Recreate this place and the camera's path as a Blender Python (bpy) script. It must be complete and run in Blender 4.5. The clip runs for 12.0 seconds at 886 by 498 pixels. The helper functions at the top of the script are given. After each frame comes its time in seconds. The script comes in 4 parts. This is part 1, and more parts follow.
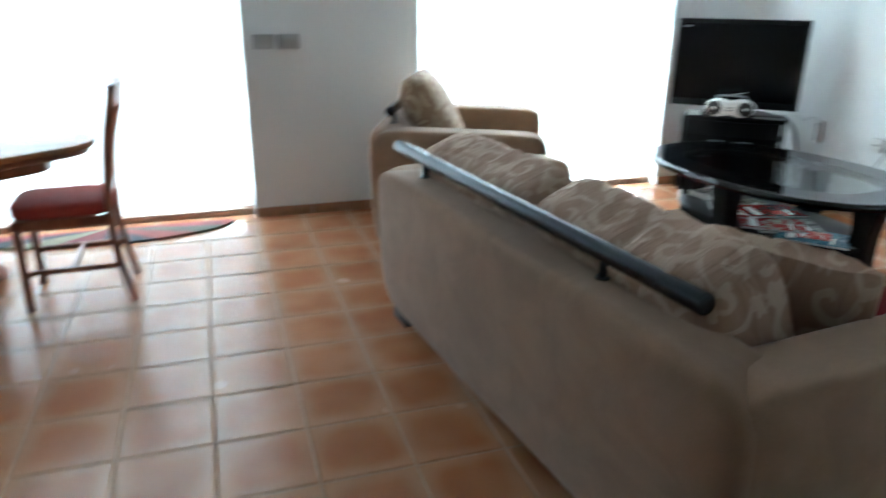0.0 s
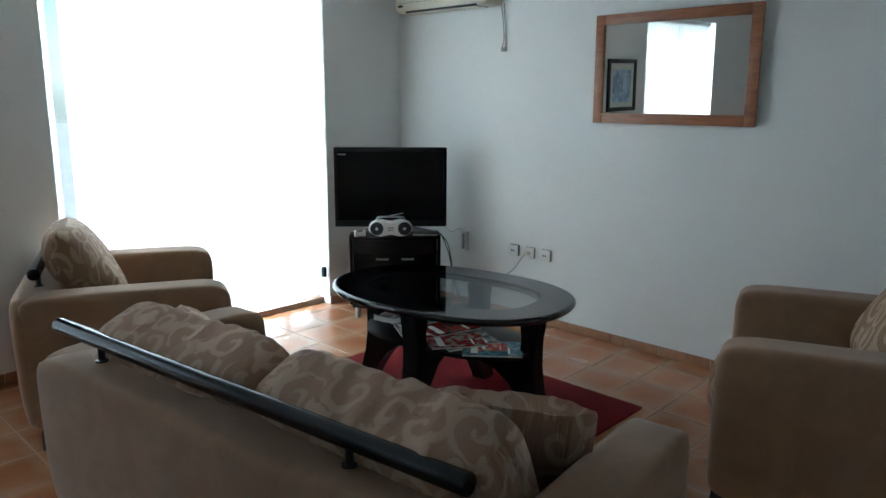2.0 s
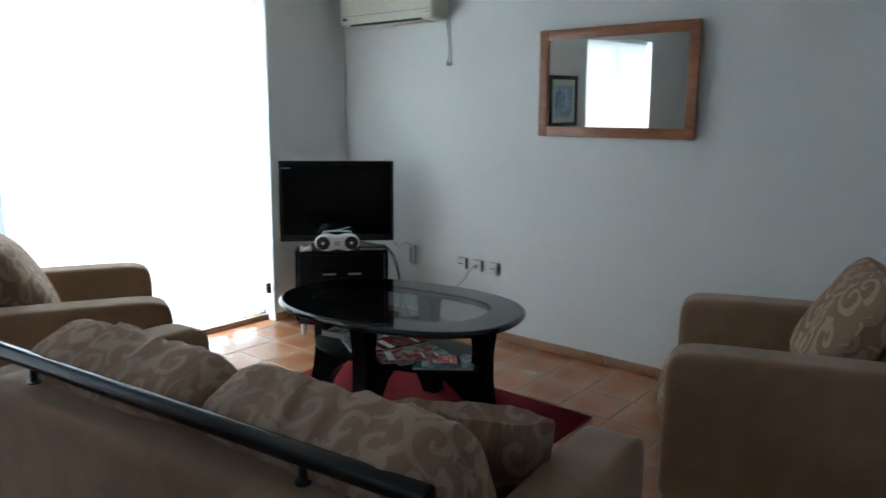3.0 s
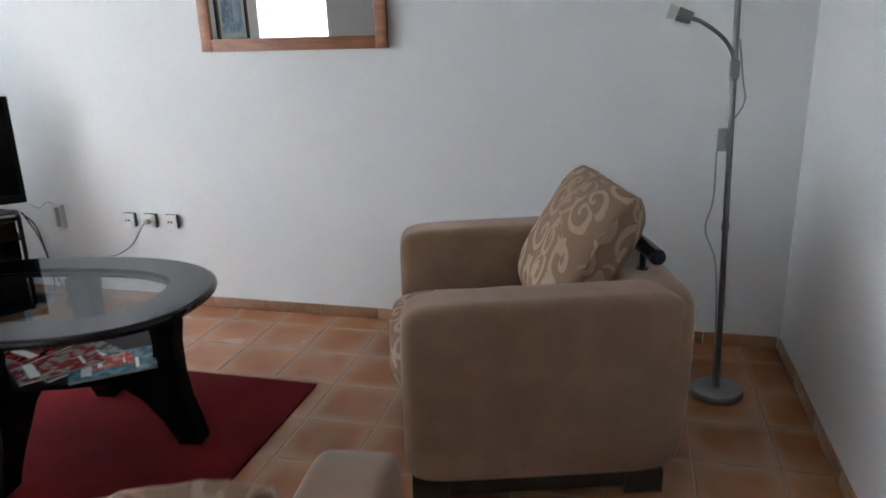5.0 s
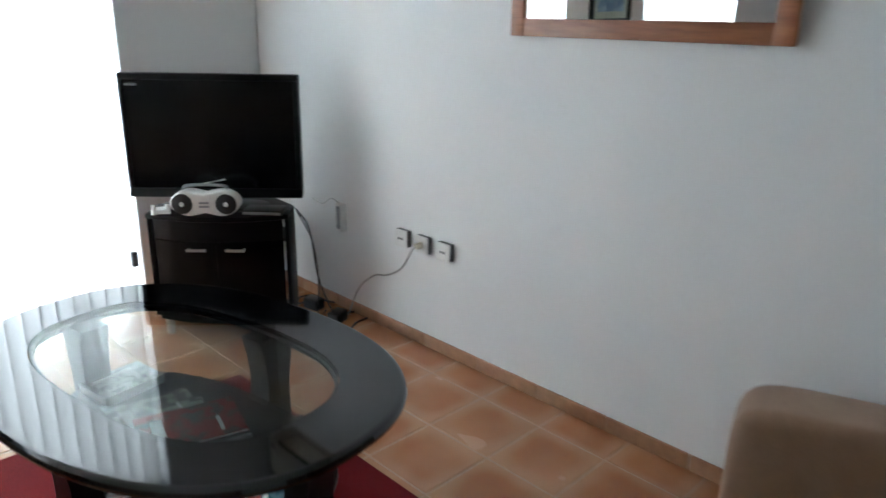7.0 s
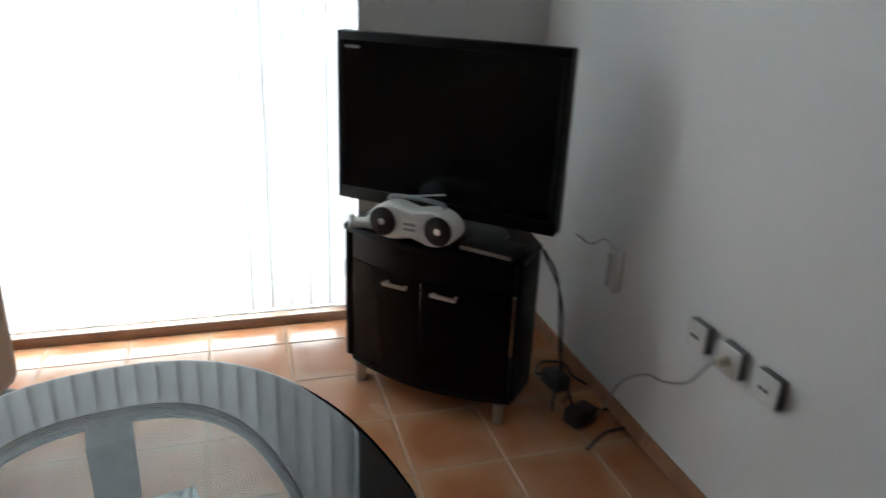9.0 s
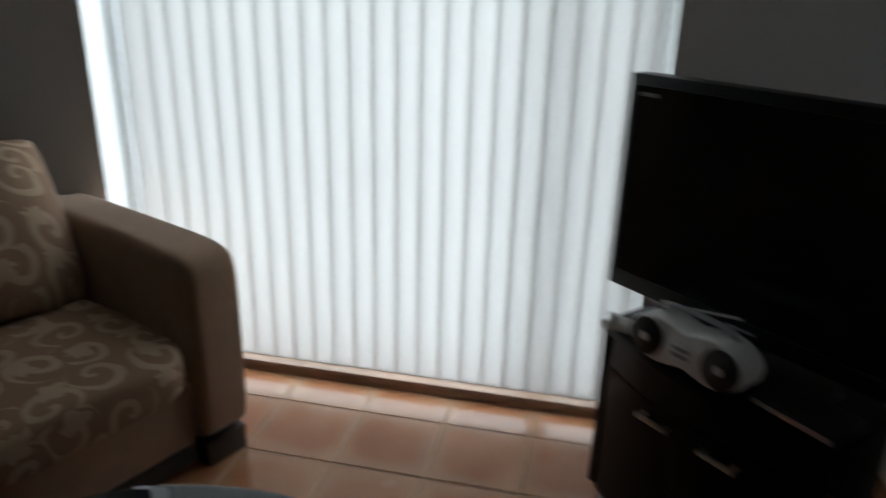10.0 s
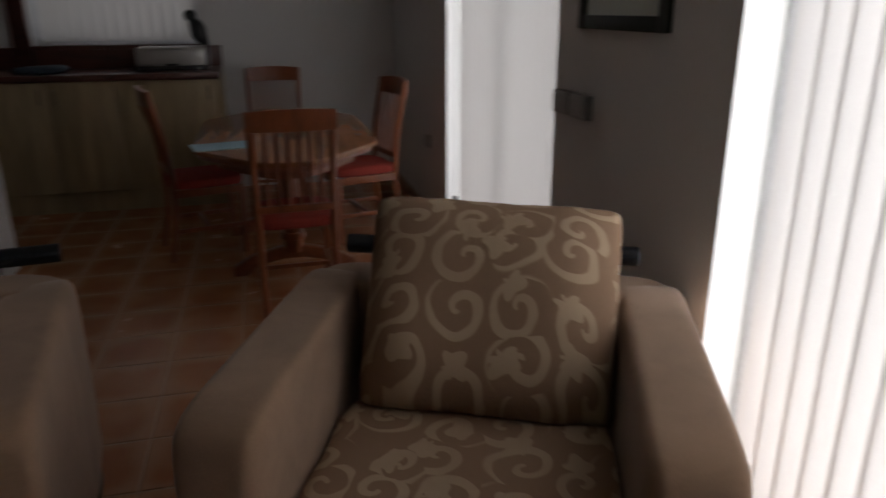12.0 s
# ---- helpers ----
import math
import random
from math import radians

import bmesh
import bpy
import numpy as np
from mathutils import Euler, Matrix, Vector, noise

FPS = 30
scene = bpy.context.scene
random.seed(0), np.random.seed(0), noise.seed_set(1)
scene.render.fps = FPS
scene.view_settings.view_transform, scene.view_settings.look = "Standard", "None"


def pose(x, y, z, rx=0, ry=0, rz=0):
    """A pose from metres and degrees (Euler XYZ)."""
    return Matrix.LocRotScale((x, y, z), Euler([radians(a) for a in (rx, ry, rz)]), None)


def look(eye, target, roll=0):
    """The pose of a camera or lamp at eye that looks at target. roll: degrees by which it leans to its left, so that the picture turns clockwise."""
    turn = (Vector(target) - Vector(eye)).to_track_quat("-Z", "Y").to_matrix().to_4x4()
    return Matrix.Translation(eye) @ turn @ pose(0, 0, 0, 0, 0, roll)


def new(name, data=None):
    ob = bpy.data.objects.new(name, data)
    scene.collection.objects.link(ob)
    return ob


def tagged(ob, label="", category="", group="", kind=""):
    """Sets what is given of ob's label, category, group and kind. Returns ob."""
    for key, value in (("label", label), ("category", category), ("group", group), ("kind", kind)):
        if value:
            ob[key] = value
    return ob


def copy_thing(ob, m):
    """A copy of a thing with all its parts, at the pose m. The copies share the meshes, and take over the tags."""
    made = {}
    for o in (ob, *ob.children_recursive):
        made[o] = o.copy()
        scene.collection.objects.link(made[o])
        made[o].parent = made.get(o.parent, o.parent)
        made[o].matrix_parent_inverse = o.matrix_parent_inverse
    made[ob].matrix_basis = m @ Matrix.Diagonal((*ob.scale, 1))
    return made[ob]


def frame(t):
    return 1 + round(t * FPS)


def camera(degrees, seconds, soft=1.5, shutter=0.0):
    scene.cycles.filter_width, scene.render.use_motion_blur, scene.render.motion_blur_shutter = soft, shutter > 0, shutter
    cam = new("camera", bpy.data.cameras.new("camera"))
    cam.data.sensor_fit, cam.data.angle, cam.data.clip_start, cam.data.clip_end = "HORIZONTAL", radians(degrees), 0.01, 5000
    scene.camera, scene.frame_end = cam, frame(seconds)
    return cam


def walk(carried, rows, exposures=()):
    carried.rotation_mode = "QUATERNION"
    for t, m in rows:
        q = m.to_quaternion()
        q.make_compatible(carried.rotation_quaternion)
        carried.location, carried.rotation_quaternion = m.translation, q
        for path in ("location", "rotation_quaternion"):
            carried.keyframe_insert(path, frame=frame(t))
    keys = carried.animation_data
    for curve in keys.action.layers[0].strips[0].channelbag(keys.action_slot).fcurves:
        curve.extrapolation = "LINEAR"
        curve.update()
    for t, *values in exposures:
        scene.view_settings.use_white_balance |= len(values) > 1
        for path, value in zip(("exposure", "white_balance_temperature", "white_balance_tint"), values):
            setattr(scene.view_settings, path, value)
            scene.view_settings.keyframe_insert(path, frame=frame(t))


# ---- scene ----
cam = camera(63.8, 12.0, shutter=0.5)
PATH = [
    (0, (0.556, 0.37, 1.4), (1.137, 2.158, 0.717), 0.5),
    (0.5, (0.497, 0.534, 1.48), (1.518, 2.14, 0.866), -1.5),
    (1, (0.485, 0.609, 1.537), (1.742, 2.055, 0.965), -0.9),
    (1.5, (0.46, 0.625, 1.56), (1.858, 1.97, 1.073), 0.5),
    (2, (0.486, 0.607, 1.570), (1.902, 1.959, 1.162), 0.4),
    (2.5, (0.472, 0.601, 1.571), (1.91, 1.934, 1.177), 0.4),
    (4.5, (0.81, 0.918, 1.412), (2.657, 1.553, 0.956), -0.9),
    (5, (1.075, 0.95, 1.495), (2.93, 1.437, 0.918), -1.5),
    (5.5, (1.416, 1.0, 1.510), (3.2, 1.701, 0.939), -1.1),
    (6, (1.723, 1.125, 1.510), (3.453, 1.957, 0.951), -1.5),
    (6.5, (2.099, 1.17, 1.502), (3.643, 2.288, 0.903), 1.0),
    (7, (2.388, 1.333, 1.502), (3.729, 2.68, 0.882), 1.0),
    (9, (3.287, 2.252, 1.42), (3.844, 4.033, 0.703), 2.5),
    (9.5, (3.486, 2.494, 1.438), (3.592, 4.343, 0.685), 2.6),
    (10, (3.588, 2.805, 1.440), (3.191, 4.636, 0.738), 1.5),
    (10.5, (3.590, 3.10, 1.40), (2.510, 4.645, 0.703), 0.6),
    (11, (3.562, 3.345, 1.40), (2.19, 4.632, 0.725), 1.2),
    (11.5, (3.50, 3.605, 1.43), (1.872, 4.57, 0.781), 0.5),
    (12, (3.405, 3.85, 1.434), (1.566, 4.307, 0.792), -0.2),
]
EXPOSURES = [
    (0.0, 0.9, 5300, -3), (0.5, 0.7, 5050, -5), (1.5, 0.25, 5400, -2), (2.5, -0.2, 5550, 0), (4.5, 0.38, 5750, 8), (5.0, 0.75, 5880, 11),
    (6.0, 0.78, 5800, 10), (7.0, 0.42, 5780, 6), (9.0, -0.65, 6050, 6), (9.5, -1.2, 6250, 6), (10.0, -2.3, 6150, 8), (10.5, -2.8, 6050, 10),
    (11.0, -2.78, 6500, 16), (11.5, -2.6, 6600, 18), (12.0, -2.1, 6900, 20),
]
walk(cam, [(t, look(eye, target, roll)) for t, eye, target, roll in PATH], EXPOSURES)

# ---- sizes of the room ----
EAST, NORTH, SOUTH, WEST = 4.53, 4.96, 0.19, -2.75
SOUTH_B, STEP_X = -2.6, 1.95
CEIL, WALL = 2.65, 0.26
DOOR_TOP = 2.42
LIV_W, LIV_E = 1.873, 3.77      # living-room glazed door
DIN_W, DIN_E = -0.95, 0.765      # dining-room glazed door
WIN_S, WIN_N, WIN_Z0, WIN_Z1 = 2.2, 3.42, 1.17, 2.2   # kitchen window

# ---- world, sun, daylight at the openings ----
world = bpy.data.worlds.new("sky")
scene.world = world
world.use_nodes = True
wn = world.node_tree.nodes
sky = wn.new("ShaderNodeTexSky")
sky.sky_type, sky.sun_disc = "NISHITA", False
sky.sun_elevation, sky.sun_rotation = radians(58), radians(200)
world.node_tree.links.new(sky.outputs[0], wn["Background"].inputs[0])
wn["Background"].inputs[1].default_value = 0.12

sun_data = bpy.data.lights.new("sun", "SUN")
sun_data.energy, sun_data.angle, sun_data.color = 3.0, radians(0.5), (1.0, 0.95, 0.88)
sun = new("sun", sun_data)
sun.matrix_world = look((0, -6, 12), (0.8, -3.5, 8))


def sky_panel(name, m, w, h, power):
    d = bpy.data.lights.new(name, "AREA")
    d.shape, d.size, d.size_y, d.energy, d.color = "RECTANGLE", w, h, power, (0.93, 0.97, 1.0)
    ob = new(name, d)
    ob.matrix_world = m
    return ob


LIV_P, DIN_P, KIT_P = 355, 165, 8
sky_panel("daylight_living", look(((LIV_W + LIV_E) / 2, NORTH + 0.30, 1.2), ((LIV_W + LIV_E) / 2, 0, 1.2)), LIV_E - LIV_W, 2.3, LIV_P)
sky_panel("daylight_dining", look(((DIN_W + DIN_E) / 2, NORTH + 0.30, 1.2), ((DIN_W + DIN_E) / 2, 0, 1.2)), DIN_E - DIN_W, 2.3, DIN_P)
sky_panel("daylight_kitchen", look((WEST - 0.32, (WIN_S + WIN_N) / 2, 1.68), (3, (WIN_S + WIN_N) / 2, 1.68)), WIN_N - WIN_S, 1.0, KIT_P)


# ---- materials ----
class Mat:
    """A small wrapper for building node materials."""

    def __init__(self, name, rough=0.5, metal=0.0, spec=0.5):
        self.m = bpy.data.materials.new(name)
        self.m.use_nodes = True
        self.n, self.l = self.m.node_tree.nodes, self.m.node_tree.links
        self.b = self.n["Principled BSDF"]
        self.b.inputs["Roughness"].default_value = rough
        self.b.inputs["Metallic"].default_value = metal
        self.b.inputs["Specular IOR Level"].default_value = spec

    def node(self, kind, **inputs):
        nd = self.n.new(kind)
        for k, v in inputs.items():
            self.put(nd.inputs[k.replace("_", " ")], v)
        return nd

    def put(self, socket, v):
        if hasattr(v, "links"):
            self.l.new(v, socket)
        else:
            socket.default_value = v

    def coord(self, kind="Object"):
        if kind == "Position":
            return self.n.new("ShaderNodeNewGeometry").outputs["Position"]
        return self.n.new("ShaderNodeTexCoord").outputs[kind]

    def noise(self, vec, scale, detail=3.0, rough=0.55, distort=0.0):
        nd = self.n.new("ShaderNodeTexNoise")
        self.l.new(vec, nd.inputs["Vector"])
        nd.inputs["Scale"].default_value, nd.inputs["Detail"].default_value = scale, detail
        nd.inputs["Roughness"].default_value, nd.inputs["Distortion"].default_value = rough, distort
        return nd.outputs["Fac"]

    def math(self, op, a, b=0.0, c=0.0, clamp=False):
        nd = self.n.new("ShaderNodeMath")
        nd.operation, nd.use_clamp = op, clamp
        for s, v in zip(nd.inputs, (a, b, c)):
            self.put(s, v)
        return nd.outputs[0]

    def step(self, v, lo, hi, a=0.0, b=1.0):
        nd = self.n.new("ShaderNodeMapRange")
        nd.interpolation_type = "SMOOTHSTEP"
        for s, x in zip(nd.inputs, (v, lo, hi, a, b)):
            self.put(s, x)
        return nd.outputs[0]

    def mix(self, fac, a, b, how="MIX"):
        nd = self.n.new("ShaderNodeMix")
        nd.data_type, nd.blend_type = "RGBA", how
        for s, v in zip((nd.inputs[0], nd.inputs[6], nd.inputs[7]), (fac, a, b)):
            self.put(s, (*v, 1) if isinstance(v, tuple) and len(v) == 3 else v)
        return nd.outputs[2]

    def colour(self, v):
        self.put(self.b.inputs["Base Color"], (*v, 1) if isinstance(v, tuple) and len(v) == 3 else v)
        return self

    def bump(self, height, strength=0.2, dist=0.002):
        nd = self.n.new("ShaderNodeBump")
        nd.inputs["Strength"].default_value, nd.inputs["Distance"].default_value = strength, dist
        self.l.new(height, nd.inputs["Height"])
        self.l.new(nd.outputs[0], self.b.inputs["Normal"])
        return self

    def rough(self, v):
        self.put(self.b.inputs["Roughness"], v)
        return self


def grainy(name, base, rough=0.5, var=0.12, scale=30.0, bump=0.1, metal=0.0, spec=0.5):
    """A plain surface with fine grain and broad uneven tone."""
    m = Mat(name, rough, metal, spec)
    p = m.coord()
    fine, broad = m.noise(p, scale, 4), m.noise(p, scale * 0.09, 2)
    f = m.math("ADD", m.math("MULTIPLY", fine, 0.5), m.math("MULTIPLY", broad, 0.5))
    dark, light = tuple(c * (1 - var) for c in base), tuple(min(1, c * (1 + var)) for c in base)
    m.colour(m.mix(m.step(f, 0.3, 0.7), dark, light))
    m.rough(m.step(broad, 0.2, 0.8, rough * 0.85, min(1, rough * 1.15)))
    if bump:
        m.bump(fine, bump, 0.001)
    return m.m


def wood(name, base, rough=0.35, ring=9.0, axis=2):
    m = Mat(name, rough)
    p = m.coord()
    mp = m.node("ShaderNodeMapping", Vector=p)
    sc = [ring, ring, ring]
    sc[axis] = ring * 0.12
    mp.inputs["Scale"].default_value = sc
    grain, fine = m.noise(mp.outputs[0], 1.6, 4, 0.6, 1.2), m.noise(mp.outputs[0], 9.0, 3)
    f = m.math("ADD", m.math("MULTIPLY", grain, 0.7), m.math("MULTIPLY", fine, 0.3))
    m.colour(m.mix(m.step(f, 0.3, 0.7), tuple(c * 0.62 for c in base), tuple(c * 1.25 for c in base)))
    m.bump(fine, 0.08, 0.001)
    return m.m


def plaster():
    m = Mat("white_plaster_paint", 0.75, spec=0.25)
    p = m.coord("Position")
    broad, fine = m.noise(p, 0.9, 3), m.noise(p, 160, 3)
    mid = m.noise(p, 14, 3)
    m.colour(m.mix(m.step(broad, 0.3, 0.7), (0.765, 0.775, 0.775), (0.81, 0.81, 0.80)))
    h = m.math("ADD", fine, m.math("MULTIPLY", mid, 1.2))
    m.bump(h, 0.12, 0.002)
    return m.m


def terracotta():
    """Glazed terracotta floor tile: orange body, paler worn rim, cloudy glaze."""
    m = Mat("terracotta_tile", 0.3, spec=0.4)
    p, uv = m.coord("Position"), m.coord("UV")
    oi = m.n.new("ShaderNodeObjectInfo").outputs["Random"]
    isl = m.n.new("ShaderNodeNewGeometry").outputs["Random Per Island"]
    rnd = m.math("FRACT", m.math("ADD", oi, isl))
    sep = m.node("ShaderNodeSeparateXYZ", Vector=uv)
    ax, ay = m.math("ABSOLUTE", sep.outputs[0]), m.math("ABSOLUTE", sep.outputs[1])
    edge = m.math("POWER", m.math("ADD", m.math("POWER", ax, 5.0), m.math("POWER", ay, 5.0)), 0.2)
    soft_cloud, fine = m.noise(p, 5.0, 1.0, 0.4), m.noise(p, 45, 4)
    e = m.math("ADD", edge, m.math("MULTIPLY", m.math("SUBTRACT", soft_cloud, 0.5), 0.25))
    rim = m.step(e, 0.26, 0.53)
    body = m.mix(m.step(soft_cloud, 0.2, 0.8), (0.37, 0.148, 0.066), (0.46, 0.215, 0.108))
    body = m.mix(m.math("MULTIPLY", rnd, 0.35), body, (0.34, 0.13, 0.056))
    m.colour(m.mix(m.math("MULTIPLY", rim, 0.62), body, (0.49, 0.295, 0.175)))
    m.rough(m.math("MULTIPLY_ADD", soft_cloud, 0.14, 0.17))
    m.bump(m.math("ADD", soft_cloud, m.math("MULTIPLY", fine, 0.05)), 0.22, 0.006)
    return m.m


def suede(name, base):
    """Brushed microfibre: soft nap with lighter and darker strokes."""
    m = Mat(name, 0.92, spec=0.15)
    p = m.coord()
    nap, fine = m.noise(p, 5, 4, 0.6, 0.8), m.noise(p, 320, 2)
    f = m.math("ADD", m.math("MULTIPLY", nap, 0.75), m.math("MULTIPLY", fine, 0.25))
    m.colour(m.mix(m.step(f, 0.32, 0.68), tuple(c * 0.86 for c in base), tuple(c * 1.12 for c in base)))
    m.b.inputs["Sheen Weight"].default_value = 0.25
    m.b.inputs["Sheen Roughness"].default_value = 0.5
    m.bump(m.math("ADD", fine, m.math("MULTIPLY", nap, 1.5)), 0.18, 0.002)
    return m.m


def scroll_fabric(name, ground, motif, creases=0.0):
    """Woven upholstery with pale scrolls, vines and leaves."""
    m = Mat(name, 0.8, spec=0.2)
    uv = m.coord("UV")
    warp = m.node("ShaderNodeTexNoise", Vector=uv)
    warp.inputs["Scale"].default_value = 6.0
    sub = m.n.new("ShaderNodeVectorMath")
    sub.operation = "SUBTRACT"
    m.l.new(warp.outputs["Color"], sub.inputs[0])
    sub.inputs[1].default_value = (0.5, 0.5, 0.5)
    scl = m.n.new("ShaderNodeVectorMath")
    scl.operation = "MULTIPLY_ADD"
    m.l.new(sub.outputs[0], scl.inputs[0])
    scl.inputs[1].default_value = (0.06, 0.06, 0.0)
    m.l.new(uv, scl.inputs[2])
    vec = scl.outputs[0]

    def cells(scale, rand, shift):
        mp = m.node("ShaderNodeMapping", Vector=vec)
        mp.inputs["Location"].default_value = (shift, shift * 0.7, 0)
        mp.inputs["Scale"].default_value = (scale, scale, 0)
        v = m.n.new("ShaderNodeTexVoronoi")
        v.voronoi_dimensions = "2D"
        m.l.new(mp.outputs[0], v.inputs["Vector"])
        v.inputs["Scale"].default_value = 1.0
        v.inputs["Randomness"].default_value = rand
        d = m.n.new("ShaderNodeVectorMath")
        d.operation = "SUBTRACT"
        m.l.new(mp.outputs[0], d.inputs[0])
        m.l.new(v.outputs["Position"], d.inputs[1])
        s = m.node("ShaderNodeSeparateXYZ", Vector=d.outputs[0])
        rc = m.node("ShaderNodeSeparateXYZ", Vector=v.outputs["Color"])
        return s.outputs[0], s.outputs[1], v.outputs["Distance"], rc.outputs[0], rc.outputs[1]

    def scroll(scale, rand, shift):
        """Tapered tendrils that curl up into a hook."""
        x, y, r, c1, c2 = cells(scale, rand, shift)
        th = m.math("DIVIDE", m.math("ARCTAN2", y, x), 2 * math.pi)
        sign = m.math("SUBTRACT", m.math("MULTIPLY", m.math("GREATER_THAN", c1, 0.5), 2.0), 1.0)
        ph = m.math("ADD", m.math("MULTIPLY", th, sign), m.math("ADD", m.math("MULTIPLY", r, 2.2), c2))
        s = m.math("ABSOLUTE", m.math("SUBTRACT", m.math("FRACT", ph), 0.5))
        wide = m.math("ADD", 0.13, m.math("MULTIPLY", r, 0.16))
        band = m.step(m.math("SUBTRACT", wide, s), -0.03, 0.03)
        return m.math("MULTIPLY", band, m.step(r, 0.52, 0.60, 1.0, 0.0))

    def leaves(scale, rand, shift):
        """Broad acanthus leaves with a notched outline."""
        x, y, r, c1, c2 = cells(scale, rand, shift)
        th = m.math("ARCTAN2", y, x)
        turn = m.math("ADD", th, m.math("MULTIPLY", c1, 6.28))
        lob = m.math("ADD", m.math("MULTIPLY", m.math("COSINE", turn), 0.13), m.math("MULTIPLY", m.math("SINE", m.math("MULTIPLY", turn, 5.0)), 0.055))
        lim = m.math("ADD", 0.215, lob)
        return m.math("MULTIPLY", m.step(m.math("SUBTRACT", lim, r), -0.012, 0.016), m.math("GREATER_THAN", c2, 0.22))

    pat = m.math("MAXIMUM", scroll(7.0, 0.6, 0.3), leaves(7.0, 0.75, 5.2))
    weave = m.noise(uv, 420, 2)
    patch = m.noise(uv, 3.0, 3)
    pat = m.math("MULTIPLY", pat, m.step(patch, 0.2, 0.6, 0.55, 0.95))
    base = m.mix(m.step(weave, 0.35, 0.65), tuple(c * 0.88 for c in ground), tuple(c * 1.1 for c in ground))
    m.colour(m.mix(pat, base, motif))
    height = m.math("ADD", m.math("MULTIPLY", pat, 0.8), weave)
    if creases:
        mp = m.node("ShaderNodeMapping", Vector=uv)
        mp.inputs["Scale"].default_value = (30, 4.5, 1)
        fold = m.noise(mp.outputs[0], 1.0, 2, 0.5, 0.4)
        height = m.math("ADD", height, m.math("MULTIPLY", m.step(fold, 0.35, 0.7), creases))
    m.bump(height, 0.3 if creases else 0.25, 0.002)
    return m.m


def slat_cloth():
    """White vertical-blind cloth that lets daylight through."""
    m = Mat("blind_cloth", 0.8, spec=0.2)
    p = m.coord("Position")
    weave, broad = m.noise(p, 260, 2), m.noise(p, 2.0, 2)
    col = m.mix(m.step(m.math("ADD", m.math("MULTIPLY", weave, 0.6), m.math("MULTIPLY", broad, 0.4)), 0.35, 0.65), (0.83, 0.82, 0.80), (0.86, 0.85, 0.83))
    m.colour(col)
    tr = m.n.new("ShaderNodeBsdfTranslucent")
    m.l.new(col, tr.inputs[0])
    mx = m.n.new("ShaderNodeMixShader")
    mx.inputs[0].default_value = 0.20
    m.l.new(m.b.outputs[0], mx.inputs[1])
    m.l.new(tr.outputs[0], mx.inputs[2])
    m.l.new(mx.outputs[0], m.n["Material Output"].inputs[0])
    return m.m


def clear_glass(name, tint=(0.95, 0.98, 0.97), gain=1.0):
    m = Mat(name)
    lw = m.n.new("ShaderNodeLayerWeight")
    lw.inputs[0].default_value = 0.5
    gloss = m.math("MULTIPLY_ADD", m.math("POWER", lw.outputs["Facing"], 5.0), 0.9, 0.045)
    t, g = m.n.new("ShaderNodeBsdfTransparent"), m.n.new("ShaderNodeBsdfGlossy")
    t.inputs[0].default_value, g.inputs["Roughness"].default_value = (*tint, 1), 0.01
    mx = m.n.new("ShaderNodeMixShader")
    m.l.new(m.math("MULTIPLY", gloss, gain, clamp=True), mx.inputs[0])
    m.l.new(t.outputs[0], mx.inputs[1])
    m.l.new(g.outputs[0], mx.inputs[2])
    m.l.new(mx.outputs[0], m.n["Material Output"].inputs[0])
    return m.m


def plain(name, base, rough=0.4, metal=0.0):
    return grainy(name, base, rough, 0.06, 60.0, 0.03, metal)


def picture_print():
    """A blue wash drawing of towers on pale paper, as loose vertical strokes."""
    m = Mat("blue_wash_print", 0.6)
    p = m.coord()
    mp = m.node("ShaderNodeMapping", Vector=p)
    mp.inputs["Scale"].default_value = (16, 1, 5)
    a, b = m.noise(mp.outputs[0], 1.0, 4, 0.65, 0.6), m.noise(p, 30, 4)
    f = m.math("ADD", m.math("MULTIPLY", a, 0.7), m.math("MULTIPLY", b, 0.3))
    c = m.mix(m.step(f, 0.38, 0.62), (0.08, 0.16, 0.36), (0.50, 0.60, 0.74))
    m.colour(m.mix(m.step(b, 0.55, 0.7), c, (0.62, 0.66, 0.70)))
    return m.m


M_PLASTER = plaster()
M_TILE = terracotta()
M_GROUT = grainy("grout", (0.42, 0.262, 0.163), 0.85, 0.15, 60, 0.3)
M_SKIRT = grainy("terracotta_skirting", (0.36, 0.19, 0.105), 0.4, 0.2, 22, 0.15)
M_SUEDE = suede("beige_microfibre", (0.305, 0.195, 0.128))
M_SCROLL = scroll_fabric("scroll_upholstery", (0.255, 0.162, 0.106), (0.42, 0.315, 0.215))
# Same cloth, creased, with window light on the sofa lightened into its colours.
M_SCROLL_SOFA_LIT = scroll_fabric("creased_lit_scroll_upholstery", (0.385, 0.255, 0.188), (0.52, 0.385, 0.29), 6.0)
M_POLISH = grainy("polished_black_lacquer", (0.006, 0.006, 0.007), 0.05, 0.1, 40, 0.0)
M_BLACKWOOD = grainy("black_lacquer", (0.006, 0.0055, 0.006), 0.38, 0.2, 40, 0.02, 0.0, 0.10)
M_PLINTH = wood("dark_wenge", (0.022, 0.015, 0.011), 0.45)
M_TUBE = grainy("dark_tube_metal", (0.030, 0.033, 0.039), 0.22, 0.1, 70, 0.03, 0.75)
M_LAMPSTEEL = grainy("lamp_steel", (0.21, 0.21, 0.205), 0.36, 0.1, 120, 0.05, 1.0)
M_STEEL = grainy("brushed_steel", (0.50, 0.50, 0.49), 0.32, 0.08, 120, 0.05, 1.0)
M_BLACK = plain("black_plastic", (0.012, 0.012, 0.013), 0.35)
